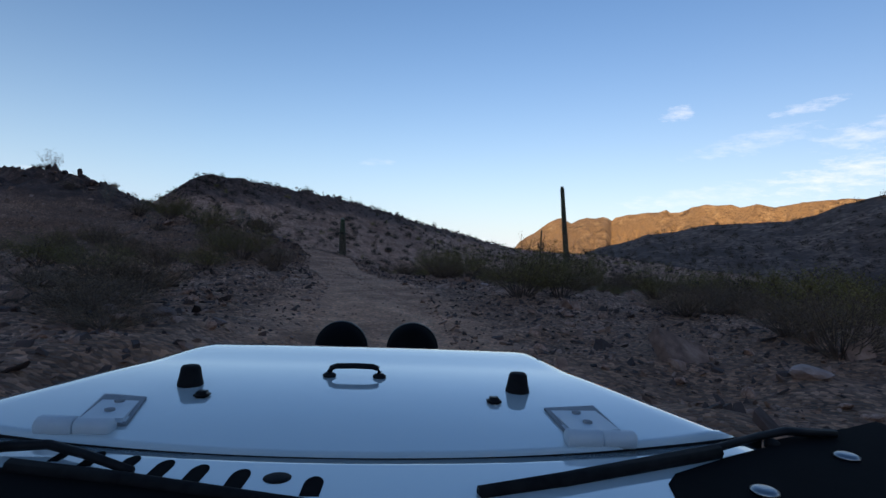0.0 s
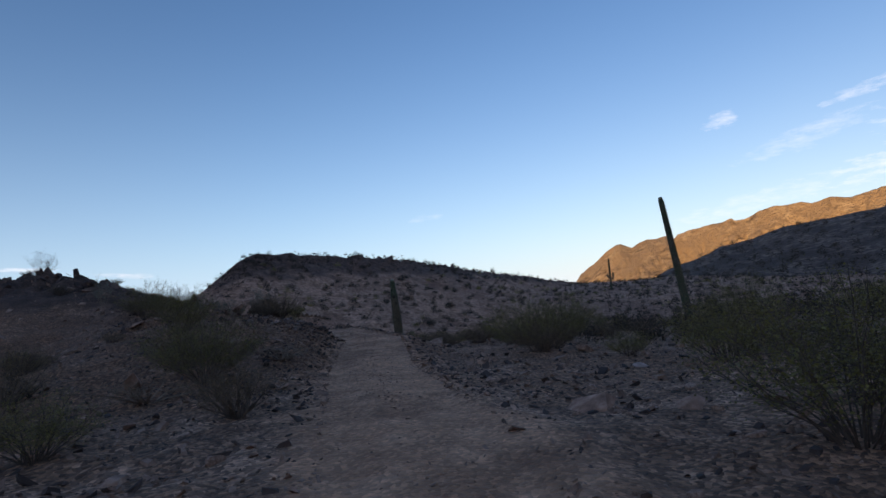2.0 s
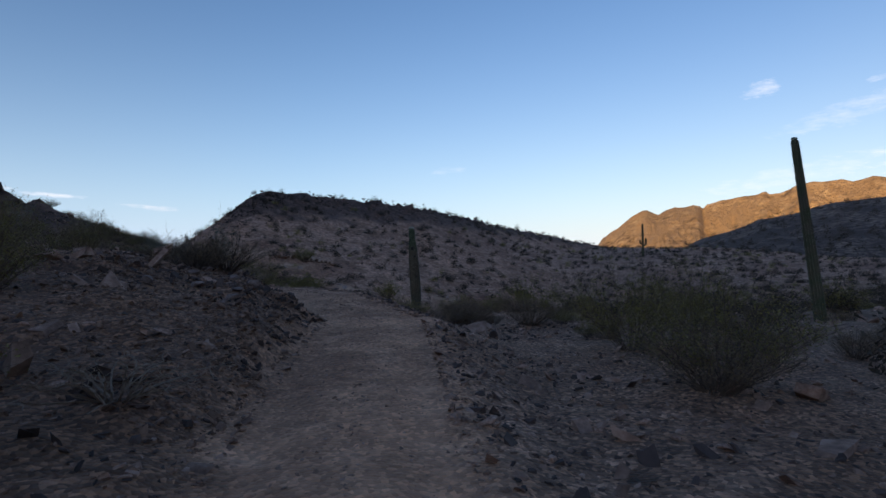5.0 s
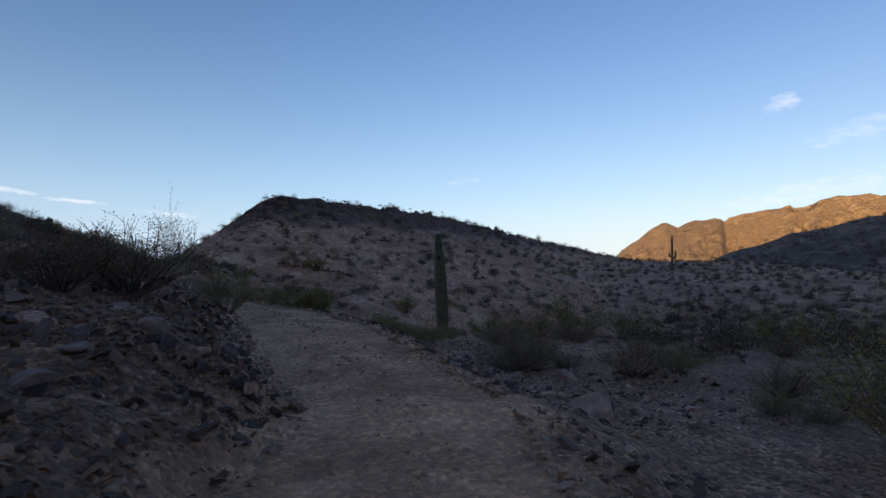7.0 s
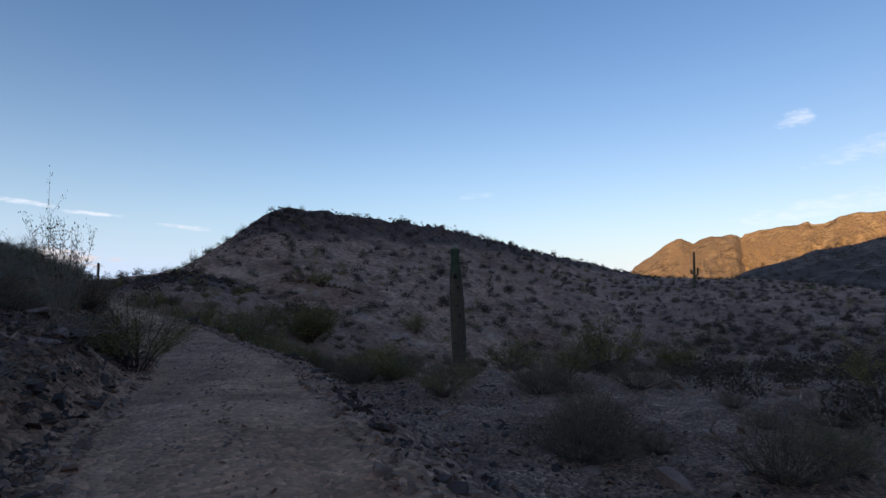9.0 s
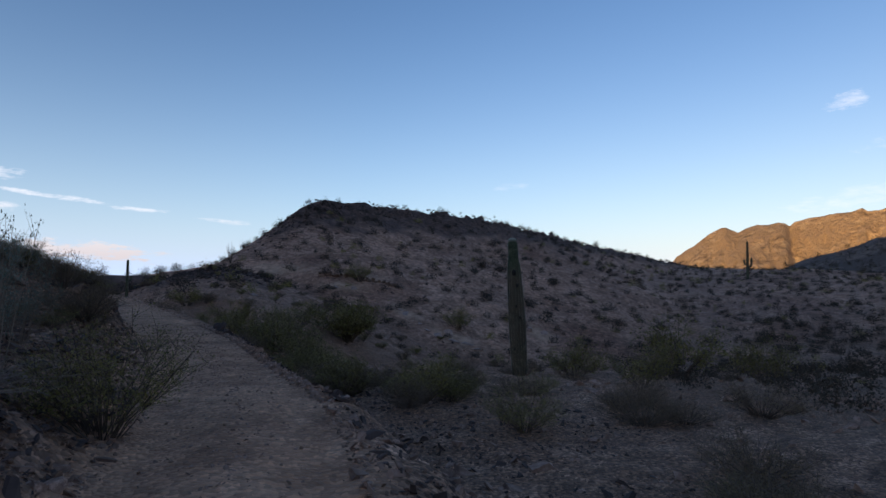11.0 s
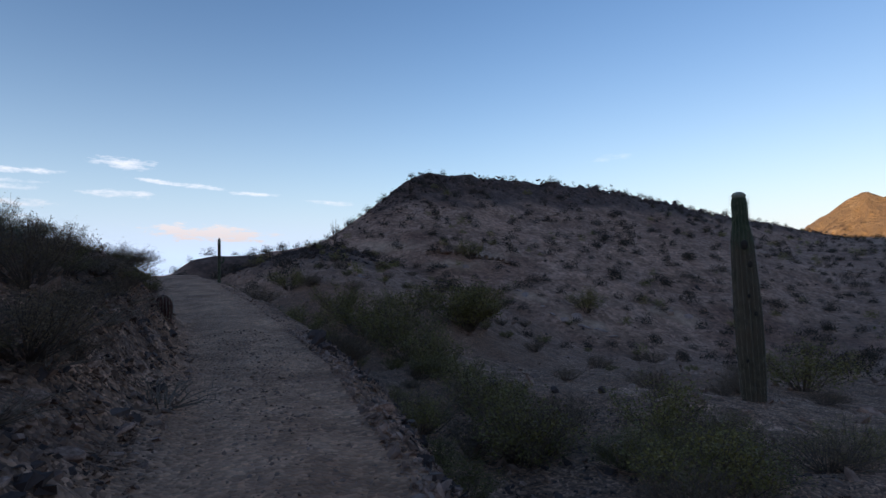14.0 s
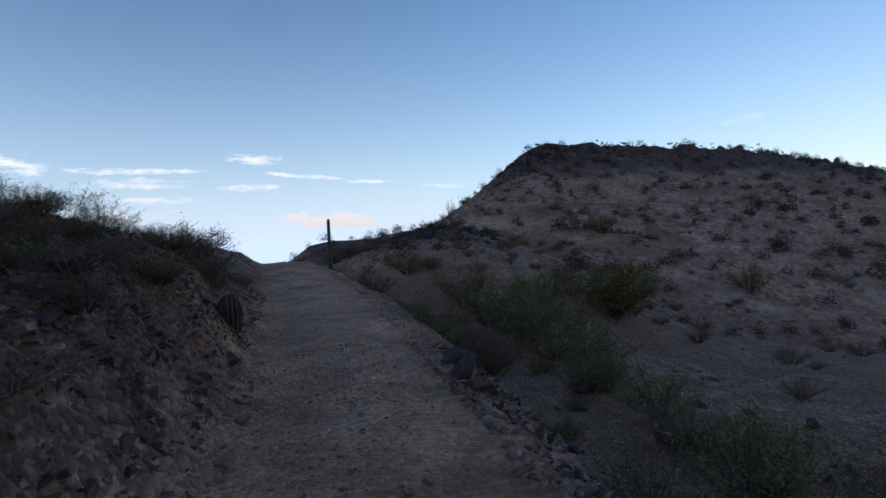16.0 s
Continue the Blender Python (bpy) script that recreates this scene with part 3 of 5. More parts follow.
def grow(rng, stems, high, wide, leaves, leaf_size, droop=0.0, upright=0.5, twigs=4, thick=0.012, leaf_from=0.35, clump=0.06):
    """Stems that fan out from one root crown, each with side twigs, and leaves along both."""
    wood, green = Soup(), Soup()
    for _ in range(stems):
        az, reach = rng.random() * 6.283, wide * 0.5 * math.sqrt(rng.random()) * (1.1 - upright * 0.25)
        tall = high * rng.uniform(0.62, 1.05) * (1 - 0.35 * (reach / (wide * 0.5)) ** 2)
        pts, n = [], 5
        bend = rng.uniform(-0.5, 0.5)
        for i in range(n + 1):
            u = i / n
            a = az + bend * u * 0.7
            r = reach * u ** (0.75 + upright * 0.5) + rng.gauss(0, 0.02) * wide
            z = tall * (u - droop * u * u * u)
            pts.append((0.05 * math.cos(az) + r * math.cos(a), 0.05 * math.sin(az) + r * math.sin(a), max(z, -0.04 + u * 0.06) - 0.05 * (i == 0)))
        wood.tube(pts, thick * rng.uniform(0.7, 1.3), thick * 0.3, 3)
        for k in range(twigs):
            u = rng.uniform(0.35, 0.95)
            i = min(int(u * n), n - 1)
            p = Vector(pts[i]).lerp(Vector(pts[i + 1]), u * n - i)
            d = Vector((rng.gauss(0, 1), rng.gauss(0, 1), rng.gauss(0.8, 0.6))).normalized() * high * rng.uniform(0.12, 0.3)
            e = p + d
            wood.tube([p, p + d * 0.5 + Vector((rng.gauss(0, 0.02), rng.gauss(0, 0.02), 0)), e], thick * 0.4, thick * 0.18, 3)
            for _ in range(leaves):
                w = rng.random()
                q = p + d * w + Vector((rng.gauss(0, clump), rng.gauss(0, clump), rng.gauss(0, clump)))
                if q.z > 0.04:
                    green.leaf(q, leaf_size * rng.uniform(0.6, 1.4), rng)
        for _ in range(leaves * 2):
            u = rng.uniform(leaf_from, 1.0)
            i = min(int(u * n), n - 1)
            p = Vector(pts[i]).lerp(Vector(pts[i + 1]), u * n - i)
            q = p + Vector((rng.gauss(0, clump), rng.gauss(0, clump), rng.gauss(0, clump)))
            if q.z > 0.04:
                green.leaf(q, leaf_size * rng.uniform(0.6, 1.4), rng)
    return wood, green


def bush_kind(name, seed, mats, label, category, **kw):
    rng = random.Random(seed)
    wood, green = grow(rng, **kw)
    return name, wood.mesh(name + "_stems", mats[0]), green.mesh(name + "_leaves", mats[1]) if green.f else None, label, category


CREOSOTE = [bush_kind("creosote_bush", s, (M_TWIG, M_LEAF), "olive-green creosote bush growing in stony soil", "bush",
                      stems=34, high=1.0, wide=1.25, leaves=13, leaf_size=0.026, upright=0.35, twigs=6, thick=0.008, clump=0.05) for s in (1, 2, 3)]
CREOSOTE_NEAR = [bush_kind("creosote_bush", s, (M_TWIG, M_LEAF), "olive-green creosote bush growing beside the track", "bush",
                           stems=48, high=1.0, wide=1.25, leaves=22, leaf_size=0.0125, upright=0.35, twigs=8, thick=0.006, clump=0.03) for s in (4, 5)]
BRUSH = [bush_kind("dry_brush", s, (M_TWIG, M_LEAFDRY), "brown half-bare desert brush on stony ground", "bush",
                   stems=60, high=1.0, wide=1.5, leaves=12, leaf_size=0.017, upright=0.1, twigs=5, thick=0.009, clump=0.05) for s in (11, 12, 13)]
BRITTLE = [bush_kind("brittlebush", s, (M_PALETWIG, M_LEAFGREY), "tall grey-green brittlebush with slender upright stems", "bush",
                     stems=17, high=1.0, wide=1.1, leaves=12, leaf_size=0.015, upright=0.65, twigs=8, thick=0.0055, leaf_from=0.45, clump=0.022) for s in (21, 22)]
DEAD = [bush_kind("dead_bush", s, (M_PALETWIG, M_LEAFDRY), "dead bush of pale curved bare branches", "bush",
                  stems=30, high=1.0, wide=2.0, leaves=0, leaf_size=0.04, droop=0.45, upright=0.0, twigs=4, thick=0.014) for s in (31, 32)]
VERDE = [bush_kind("palo_verde", 41, (M_TWIG, M_LEAF), "bushy green palo verde shrub in the wash", "bush",
                   stems=60, high=1.0, wide=1.3, leaves=16, leaf_size=0.030, upright=0.25, twigs=7, thick=0.010, clump=0.05)]


def plant(kind, x, y, wide, high, rng, group="", label=""):
    name, wood, green, text, cat = kind
    root = new(name)
    tagged(root, label or text, cat, group)
    part_mesh("branchwork", wood, root)
    if green:
        part_mesh("foliage", green, root)
    root.matrix_world = Matrix.LocRotScale((x, y, h_at(x, y) - 0.02), Euler((rng.uniform(-0.06, 0.06), rng.uniform(-0.06, 0.06), rng.random() * 6.28)), None)
    root.scale = (wide / 1.25, wide / 1.25, high)
    return root


# ---- bushes beside the track ----
rng = random.Random(77)
GREENS = [(-6.6, 18.4, 2.2, 1.35), (-7.9, 19.8, 1.9, 1.2), (1.9, 13.2, 2.3, 1.5), (3.2, 15.0, 2.4, 1.5), (0.3, 24.4, 2.6, 1.5), (3.2, 19.4, 2.2, 1.4),
          (7.2, 28.2, 2.5, 2.1), (-0.2, 28.4, 2.4, 1.9), (1.3, 29.6, 2.4, 1.9), (-7.2, 11.6, 1.8, 0.8), (-8.9, 12.4, 1.7, 0.85), (-10.85, 33.15, 1.5, 1.2),
          (-5.8, 13.6, 1.4, 0.75), (8.0, 12.4, 2.0, 1.3), (10.5, 15.2, 2.2, 1.5), (6.6, 8.6, 1.2, 0.6), (14.5, 19.0, 2.4, 1.6), (18.0, 25.0, 2.6, 1.7), (6.8, 17.8, 2.0, 1.3), (13.5, 23.5, 2.2, 1.6), (21.0, 30.0, 2.8, 2.0), (9.8, 20.2, 1.8, 1.3), (-25.4, 58.2, 3.6, 2.3), (-23.4, 57.4, 3.2, 2.3),
          (-27.5, 59.4, 3.0, 2.0), (-21.4, 55.6, 3.6, 2.6), (-19.2, 53.2, 2.6, 1.8), (-24.9, 62.3, 3.6, 2.0), (-24.6, 71.6, 3.6, 2.1), (-19.0, 85.0, 3.6, 2.4),
          (-1.8, 60.4, 4.2, 3.4), (-7.0, 57.0, 3.2, 1.9), (1.5, 57.5, 3.0, 2.2), (-4.4, 52.0, 2.6, 1.7), (6.0, 48.0, 2.8, 1.8), (12.0, 44.0, 2.6, 1.7),
          (-12.5, 25.5, 1.8, 1.3), (-9.6, 22.6, 1.9, 1.3), (-14.5, 30.2, 2.0, 1.3), (-31.3, 88.4, 3.4, 2.2), (-33.5, 62.6, 2.6, 1.5), (17.5, 38.0, 3.0, 2.0)]
for i, (x, y, w, h) in enumerate(GREENS):
    plant(CREOSOTE_NEAR[i % 2] if y < 34 and x < 8 else CREOSOTE[i % 3], x, y, w, h, rng, "creosote bushes")
CHOLLA = bush_kind("cholla", 61, (M_TWIG, M_YELLOW), "small cholla with pale yellow spines on the knoll", "cactus",
                  stems=22, high=1.0, wide=1.2, leaves=16, leaf_size=0.05, upright=0.3, twigs=4, thick=0.02, clump=0.05)
for x, y, w, h in [(-40.4, 74.6, 0.9, 0.7), (-41.3, 75.6, 0.7, 0.6), (-38.4, 72.6, 0.6, 0.5)]:
    plant(CHOLLA, x, y, w, h, rng, "chollas on the knoll")
plant(VERDE[0], -22.8, 66.0, 4.6, 2.9, rng)
BROWNS = [(-4.2, 6.6, 1.5, 0.42), (-3.6, 5.8, 1.1, 0.34), (-5.6, 9.6, 1.5, 0.55), (-9.3, 27.2, 1.5, 0.8), (-3.1, 5.2, 0.9, 0.3), (-4.6, 7.2, 1.1, 0.34), (-6.4, 8.9, 1.2, 0.42), (5.7, 11.9, 1.6, 0.8),
          (11.0, 18.2, 1.9, 1.0), (8.6, 14.0, 1.7, 0.9), (13.0, 17.0, 2.0, 1.1), (15.5, 20.5, 2.1, 1.2), (6.4, 9.2, 1.5, 0.7),
          (-10.2, 17.8, 1.4, 0.9), (-5.0, 9.4, 1.4, 0.7), (4.6, 10.4, 1.3, 0.6), (-9.0, 27.9, 1.4, 1.0), (-4.6, 15.6, 1.2, 0.8),
          (-12.6, 20.6, 1.5, 0.9), (6.6, 12.6, 1.4, 0.8), (8.2, 16.4, 1.5, 0.8), (5.4, 24.2, 1.5, 0.9), (3.0, 29.0, 0.9, 0.55),
          (10.6, 33.0, 1.6, 1.0), (-2.2, 34.2, 1.6, 0.9), (-4.2, 37.8, 1.5, 0.8), (-15.8, 37.6, 1.2, 0.7), (-17.2, 38.4, 1.2, 0.8), (-13.6, 33.0, 1.3, 0.8),
          (-11.6, 31.0, 1.1, 0.7), (-13.0, 43.6, 1.4, 0.7), (-10.2, 44.8, 1.5, 0.8), (-21.4, 42.6, 1.2, 0.7), (-23.8, 44.4, 1.4, 0.8), (-20.2, 49.0, 1.6, 0.8),
          (-15.4, 47.6, 1.4, 0.7), (7.4, 8.2, 1.2, 0.6), (-5.6, 5.6, 1.2, 0.7), (-9.2, 7.4, 1.4, 0.8), (-7.4, 14.6, 1.2, 0.7), (11.6, 14.4, 1.5, 0.8)]
for i, (x, y, w, h) in enumerate(BROWNS):
    plant(BRUSH[i % 3], x, y, w, h, rng, "dry brush beside the track")
for i, (x, y, w, h) in enumerate([(-11.7, 32.8, 1.2, 2.05), (-13.3, 34.3, 1.2, 1.25), (-14.6, 34.6, 1.4, 1.5), (-16.7, 36.2, 1.3, 1.0), (-15.6, 36.0, 1.1, 0.9), (-18.0, 37.8, 1.2, 0.8),
                                  (-17.2, 37.0, 1.2, 0.9), (-19.2, 39.3, 1.0, 0.55), (-20.2, 40.6, 0.9, 0.55), (-21.2, 41.4, 1.0, 0.6), (-22.4, 42.4, 1.0, 0.65), (-23.4, 43.2, 0.9, 0.6),
                                  (-18.6, 38.6, 1.2, 0.8), (-19.9, 39.8, 0.9, 0.55), (-21.8, 41.8, 1.0, 0.65), (-13.9, 33.8, 1.2, 1.2), (-20.6, 34.2, 1.5, 1.7), (-26.0, 36.6, 1.8, 1.6)]):
    plant(BRITTLE[i % 2], x, y, w, h, rng, "brittlebush along the bank")
for i, (x, y, w, h) in enumerate([(-11.2, 32.2, 1.1, 0.45), (-15.7, 38.9, 1.0, 0.5), (-7.0, 17.2, 1.3, 0.6), (-6.0, 20.6, 1.2, 0.6)]):
    plant(DEAD[i % 2], x, y, w, h, rng, "dead bushes beside the track")

# brush that covers the top of the cut bank, and the low olive band below the track on its other side
count = 0
while count < 40:
    i = rng.choice((9, 10, 10, 11, 11, 12, 12))
    (x0, y0, _), (x1, y1, _) = ROAD[i], ROAD[i + 1]
    u, off = rng.random(), 2.7 + 3.6 * rng.random()
    l = math.hypot(x1 - x0, y1 - y0)
    x, y = x0 + (x1 - x0) * u - (y1 - y0) / l * off, y0 + (y1 - y0) * u + (x1 - x0) / l * off
    pick = rng.random()
    kind = BRUSH[count % 3] if pick < 0.35 else CREOSOTE_NEAR[count % 2] if pick < 0.6 else BRITTLE[count % 2]
    w = rng.uniform(0.6, 1.3)
    plant(kind, x, y, w, w * rng.uniform(0.3, 0.42) * (1.6 if pick >= 0.6 else 1.0), rng, "brush on top of the cut bank", "" if pick >= 0.6 else "low olive-brown brush on the cut bank")
    count += 1
count = 0
while count < 34:
    i = rng.randrange(10, 14)
    (x0, y0, _), (x1, y1, _) = ROAD[i], ROAD[i + 1]
    u, off = rng.random(), -(2.1 + 5.0 * rng.random() ** 1.4)
    l = math.hypot(x1 - x0, y1 - y0)
    x, y = x0 + (x1 - x0) * u - (y1 - y0) / l * off, y0 + (y1 - y0) * u + (x1 - x0) / l * off
    w = rng.uniform(0.9, 1.9)
    plant(BRUSH[count % 3] if rng.random() < 0.4 else CREOSOTE[count % 3], x, y, w, w * rng.uniform(0.5, 0.7), rng, "brush below the track", "olive-brown brush below the edge of the track")
    count += 1

# low tufts scattered over the face of the bank past the bend
count = 0
while count < 60:
    i = rng.choice((10, 11, 11, 12))
    (x0, y0, _), (x1, y1, _) = ROAD[i], ROAD[i + 1]
    u, off = rng.random(), 1.6 + 3.6 * rng.random()
    l = math.hypot(x1 - x0, y1 - y0)
    x, y = x0 + (x1 - x0) * u - (y1 - y0) / l * off, y0 + (y1 - y0) * u + (x1 - x0) / l * off
    w = rng.uniform(0.4, 0.95)
    plant(BRUSH[count % 3] if rng.random() < 0.55 else CREOSOTE_NEAR[count % 2], x, y, w, rng.uniform(0.22, 0.42), rng, "tufts on the bank", "low olive-brown tuft on the rocky bank")
    count += 1
for x, y, w, h in [(-16.75, 39.0, 0.75, 0.36), (-16.3, 38.3, 0.6, 0.3), (-15.7, 37.7, 0.7, 0.34), (-16.4, 37.5, 0.6, 0.3), (-9.3, 29.6, 0.8, 0.4), (-17.6, 39.9, 0.6, 0.3), (-18.2, 40.4, 0.5, 0.26), (-15.0, 36.9, 0.7, 0.32)]:
    plant(DEAD[0], x, y, w, h, rng, "dead bushes beside the track")

# brush on the slope below the track, before the bend
count = 0
while count < 34:
    i = rng.randrange(5, 11)
    (x0, y0, _), (x1, y1, _) = ROAD[i], ROAD[i + 1]
    u, off = rng.random(), -(4.4 + 8.0 * rng.random())
    l = math.hypot(x1 - x0, y1 - y0)
    x, y = x0 + (x1 - x0) * u - (y1 - y0) / l * off, y0 + (y1 - y0) * u + (x1 - x0) / l * off
    w = rng.uniform(0.8, 1.8)
    if math.hypot(x + 9, y - 51) < 2 or math.hypot(x - 9, y - 39.6) < 1.2:
        continue
    plant(BRUSH[count % 3] if rng.random() < 0.6 else CREOSOTE_NEAR[count % 2], x, y, w, w * rng.uniform(0.4, 0.6), rng, "brush on the slope below the track", "brown brush on the slope below the track")
    count += 1

# shrubs and dark rocks on the low rise beside the far end of the track
count = 0
while count < 48:
    x, y = rng.uniform(-48, -22), rng.uniform(53, 84)
    if float(along(ROAD, np.array([x]), np.array([y]))[0][0]) < 2.3:
        continue
    w = rng.uniform(0.6, 1.5)
    pick = rng.random()
    plant(BRUSH[count % 3] if pick < 0.6 else CREOSOTE[count % 3], x, y, w, w * rng.uniform(0.45, 0.65), rng, "brush on the low rise", "brown brush on the low stony rise")
    count += 1

# small shrubs of the middle distance
taken = [(a[0], a[1]) for a in GREENS + BROWNS]
count = 0
while count < 210:
    x, y = rng.uniform(-34, 40), rng.uniform(2, 84)
    dr = float(along(ROAD, np.array([x]), np.array([y]))[0][0])
    if dr < (4.2 if y < 40 else 2.6) or min(math.hypot(x - a, y - b) for a, b in taken) < 1.3 or math.hypot(x + 9, y - 51) < 1.5:
        continue
    taken.append((x, y))
    w = rng.uniform(0.6, 1.5)
    pick = rng.random()
    plant(BRUSH[count % 3] if pick < 0.62 else CREOSOTE_NEAR[count % 2] if y < 40 else CREOSOTE[count % 3], x, y, w, w * rng.uniform(0.45, 0.7), rng, "low desert shrubs", "" if pick >= 0.62 else "low brown desert shrub on stony ground")
    count += 1


def far_shrubs(name, n, place, seed, label, mat, blades=260, big=1.0, flake=0.062):
    """Far shrubs, too many to count: rounded clumps of small flakes with uneven outlines."""
    r = np.random.RandomState(seed)
    V, F, k = [], [], 0
    xy = place(r, n)
    zz = height(xy[:, 0], xy[:, 1]) if xy.shape[1] == 2 else xy[:, 2]
    xy = xy[:, :2]
    for (x, y), z in zip(xy, zz):
        s = r.uniform(0.32, 0.82) * (1.35 if r.rand() < 0.07 else 1.0) * big
        nb, tall = blades, r.uniform(0.85, 1.35)
        th, ph = r.uniform(0, 6.28, nb), np.arccos(r.uniform(-0.25, 1.0, nb))
        rad = s * r.uniform(0.05, 1.0, nb) ** 0.55 * (1 + 0.16 * np.sin(th * 3 + x) + 0.10 * np.sin(th * 5 + ph * 4 + y))
        c = np.stack([x + rad * np.sin(ph) * np.cos(th), y + rad * np.sin(ph) * np.sin(th), z + tall * (rad * np.cos(ph) + 0.25 * s)], -1)
        d, e = r.normal(0, 1, (nb, 3)) * s * flake, r.normal(0, 1, (nb, 3)) * s * flake
        V.append(np.stack([c - d, c + e, c + d], 1).reshape(-1, 3))
        F.append(np.arange(nb * 3).reshape(-1, 3) + k)
        k += nb * 3
    V, F = np.concatenate(V).tolist(), np.concatenate(F).tolist()
    return tagged(new(name, mesh_of(name, V, F, mat)), label, "shrubs", kind="stuff")


def hill_places(r, n):
    out = []
    while len(out) < n:
        x, y = r.uniform(-75, 75), r.uniform(45, 235)
        if np.hypot(x, y - 30) > 48 and r.rand() < 1.2 - y / 330 and float(along(ROAD, np.array([x]), np.array([y]))[0][0]) > 3:
            out.append((x, y))
    return np.array(out)


far_shrubs("far_shrubs", 2900, hill_places, 5, "scattered brown shrubs dotting the hillside and wash", M_FARBRUSH)
far_shrubs("far_creosote", 420, hill_places, 6, "scattered olive creosote on the hillside and wash", M_LEAF, 220)


def on_dark_hill(r, n):
    pts = np.array([v.co[:] for v in dark_hill.data.vertices])
    pts = pts[(pts[:, 1] > 60) & (np.hypot(pts[:, 0], pts[:, 1]) < 271)]
    return pts[r.randint(0, len(pts), n)] + r.normal(0, 1, (n, 3)) * (1.2, 1.2, 0.0)




def wash_places(r, n):
    out = []
    while len(out) < n:
        x, y = r.uniform(-4, 62), r.uniform(24, 112)
        if x > 0.16 * (60 - y) - 4 and np.hypot(x - 9, y - 39.6) > 2.2 and np.hypot(x + 9, y - 51) > 3:
            out.append((x, y))
    return np.array(out)


far_shrubs("wash_brush", 620, wash_places, 16, "dense dark brush on the floor of the wash", M_FARBRUSH, 260, 1.15, 0.06)
far_shrubs("dark_hill_shrubs", 1500, on_dark_hill, 15, "dark shrubs over the shaded hillside", M_FARBRUSH, 60, 1.9, 0.10)


def crest_places(r, n):
    t = r.uniform(0, len(HILL) - 5.001, n) + 3
    i = t.astype(int)
    P = np.array(HILL)[:, :2]
    return P[i] * (1 - (t - i))[:, None] + P[i + 1] * (t - i)[:, None] + r.normal(0, 2.4, (n, 2))


far_shrubs("crest_shrubs", 130, crest_places, 7, "small dry shrubs along the crest of the hill", M_FARBRUSH, 260, 0.55, 0.06)


# ---- rocks ----
def rock_mesh(seed, mat, flat=0.6, detail=1):
    r = random.Random(seed)
    bm = bmesh.new()
    bmesh.ops.create_icosphere(bm, subdivisions=detail, radius=0.5)
    planes = [(Vector((r.gauss(0, 1), r.gauss(0, 1), r.gauss(0, 0.7))).normalized(), r.uniform(0.17, 0.36)) for _ in range(8)]
    for v in bm.verts:
        for nrm, d in planes:
            over = v.co.dot(nrm) - d
            if over > 0:
                v.co -= nrm * over
        v.co.z *= flat
        v.co *= r.uniform(0.985, 1.015)
    me = bpy.data.meshes.new("rock")
    bm.to_mesh(me)
    bm.free()
    me.materials.append(mat)
    return me


ROCKS = [rock_mesh(s, M_ROCK, f, 2) for s, f in ((1, 0.6), (2, 0.45), (3, 0.75), (4, 0.35), (5, 0.55), (6, 0.4))]
DARKS = [rock_mesh(s, M_DARKROCK, f, 2) for s, f in ((11, 0.8), (12, 1.1), (13, 0.6))]
BANKS = [rock_mesh(s, M_BANKSLAB, f, 2) for s, f in ((31, 0.45), (32, 0.35), (33, 0.55))]
LEDGE = [rock_mesh(s, M_BANKROCK, f, 2) for s, f in ((41, 0.7), (42, 0.55), (43, 0.9))]
PALES = [rock_mesh(s, M_PALEROCK, f, 2) for s, f in ((21, 0.5), (22, 0.4), (23, 0.6))]


def rock(me, x, y, size, r, label, group, sink=0.25, name="rock"):
    ob = new(name, me)
    s = Vector((size * r.uniform(0.8, 1.3), size * r.uniform(0.7, 1.1), size * r.uniform(0.7, 1.1)))
    ob.matrix_world = Matrix.LocRotScale((x, y, h_at(x, y) + s.z * (0.22 - sink * 0.5)), Euler((r.gauss(0, 0.2), r.gauss(0, 0.2), r.random() * 6.28)), s)
    return tagged(ob, label, "rock", group)


rr = random.Random(5)
# rubble on the cut bank, and stones that stand out beside the track
for x, y, s in [(-7.7, 26.6, 0.42), (-7.9, 26.0, 0.36), (-8.3, 26.9, 0.45), (-7.4, 25.4, 0.34), (-8.1, 25.3, 0.38), (-7.2, 24.8, 0.30), (-8.8, 26.2, 0.40), (-7.6, 27.4, 0.30), (-9.1, 27.2, 0.34),
                (-8.6, 24.6, 0.32), (-7.0, 24.2, 0.24), (-11.0, 32.0, 0.5), (-11.5, 32.8, 0.42), (-10.6, 31.4, 0.36), (-12.2, 33.0, 0.5), (-3.0, 6.2, 0.34), (-2.6, 6.6, 0.28), (-3.4, 5.8, 0.30)]:
    rock(BANKS[rr.randrange(3)], x, y, s, rr, "broken grey-brown rock on the cut bank", "rocks on the bank")
rock(PALES[1], 1.5, 19.0, 0.42, rr, "flat pale stone on gravelly soil", "")
rock(PALES[0], 3.3, 4.9, 0.36, rr, "pale tilted stone among rubble", "")
for x, y, s in [(5.3, 29.0, 0.5), (3.1, 32.9, 0.7), (3.6, 33.2, 0.5), (2.6, 32.6, 0.5), (-15.8, 50.4, 0.45), (-14.9, 50.2, 0.32), (-13.8, 49.4, 0.36), (-12.6, 49.8, 0.4), (-16.6, 42.9, 0.5), (-16.2, 42.5, 0.4),
                (-17.0, 43.3, 0.45), (6.0, 8.0, 0.35), (-4.2, 35.0, 0.5), (-3.2, 30.6, 0.4)]:
    rock(DARKS[rr.randrange(3)], x, y, s, rr, "dark varnished boulder half sunk in soil", "dark boulders")
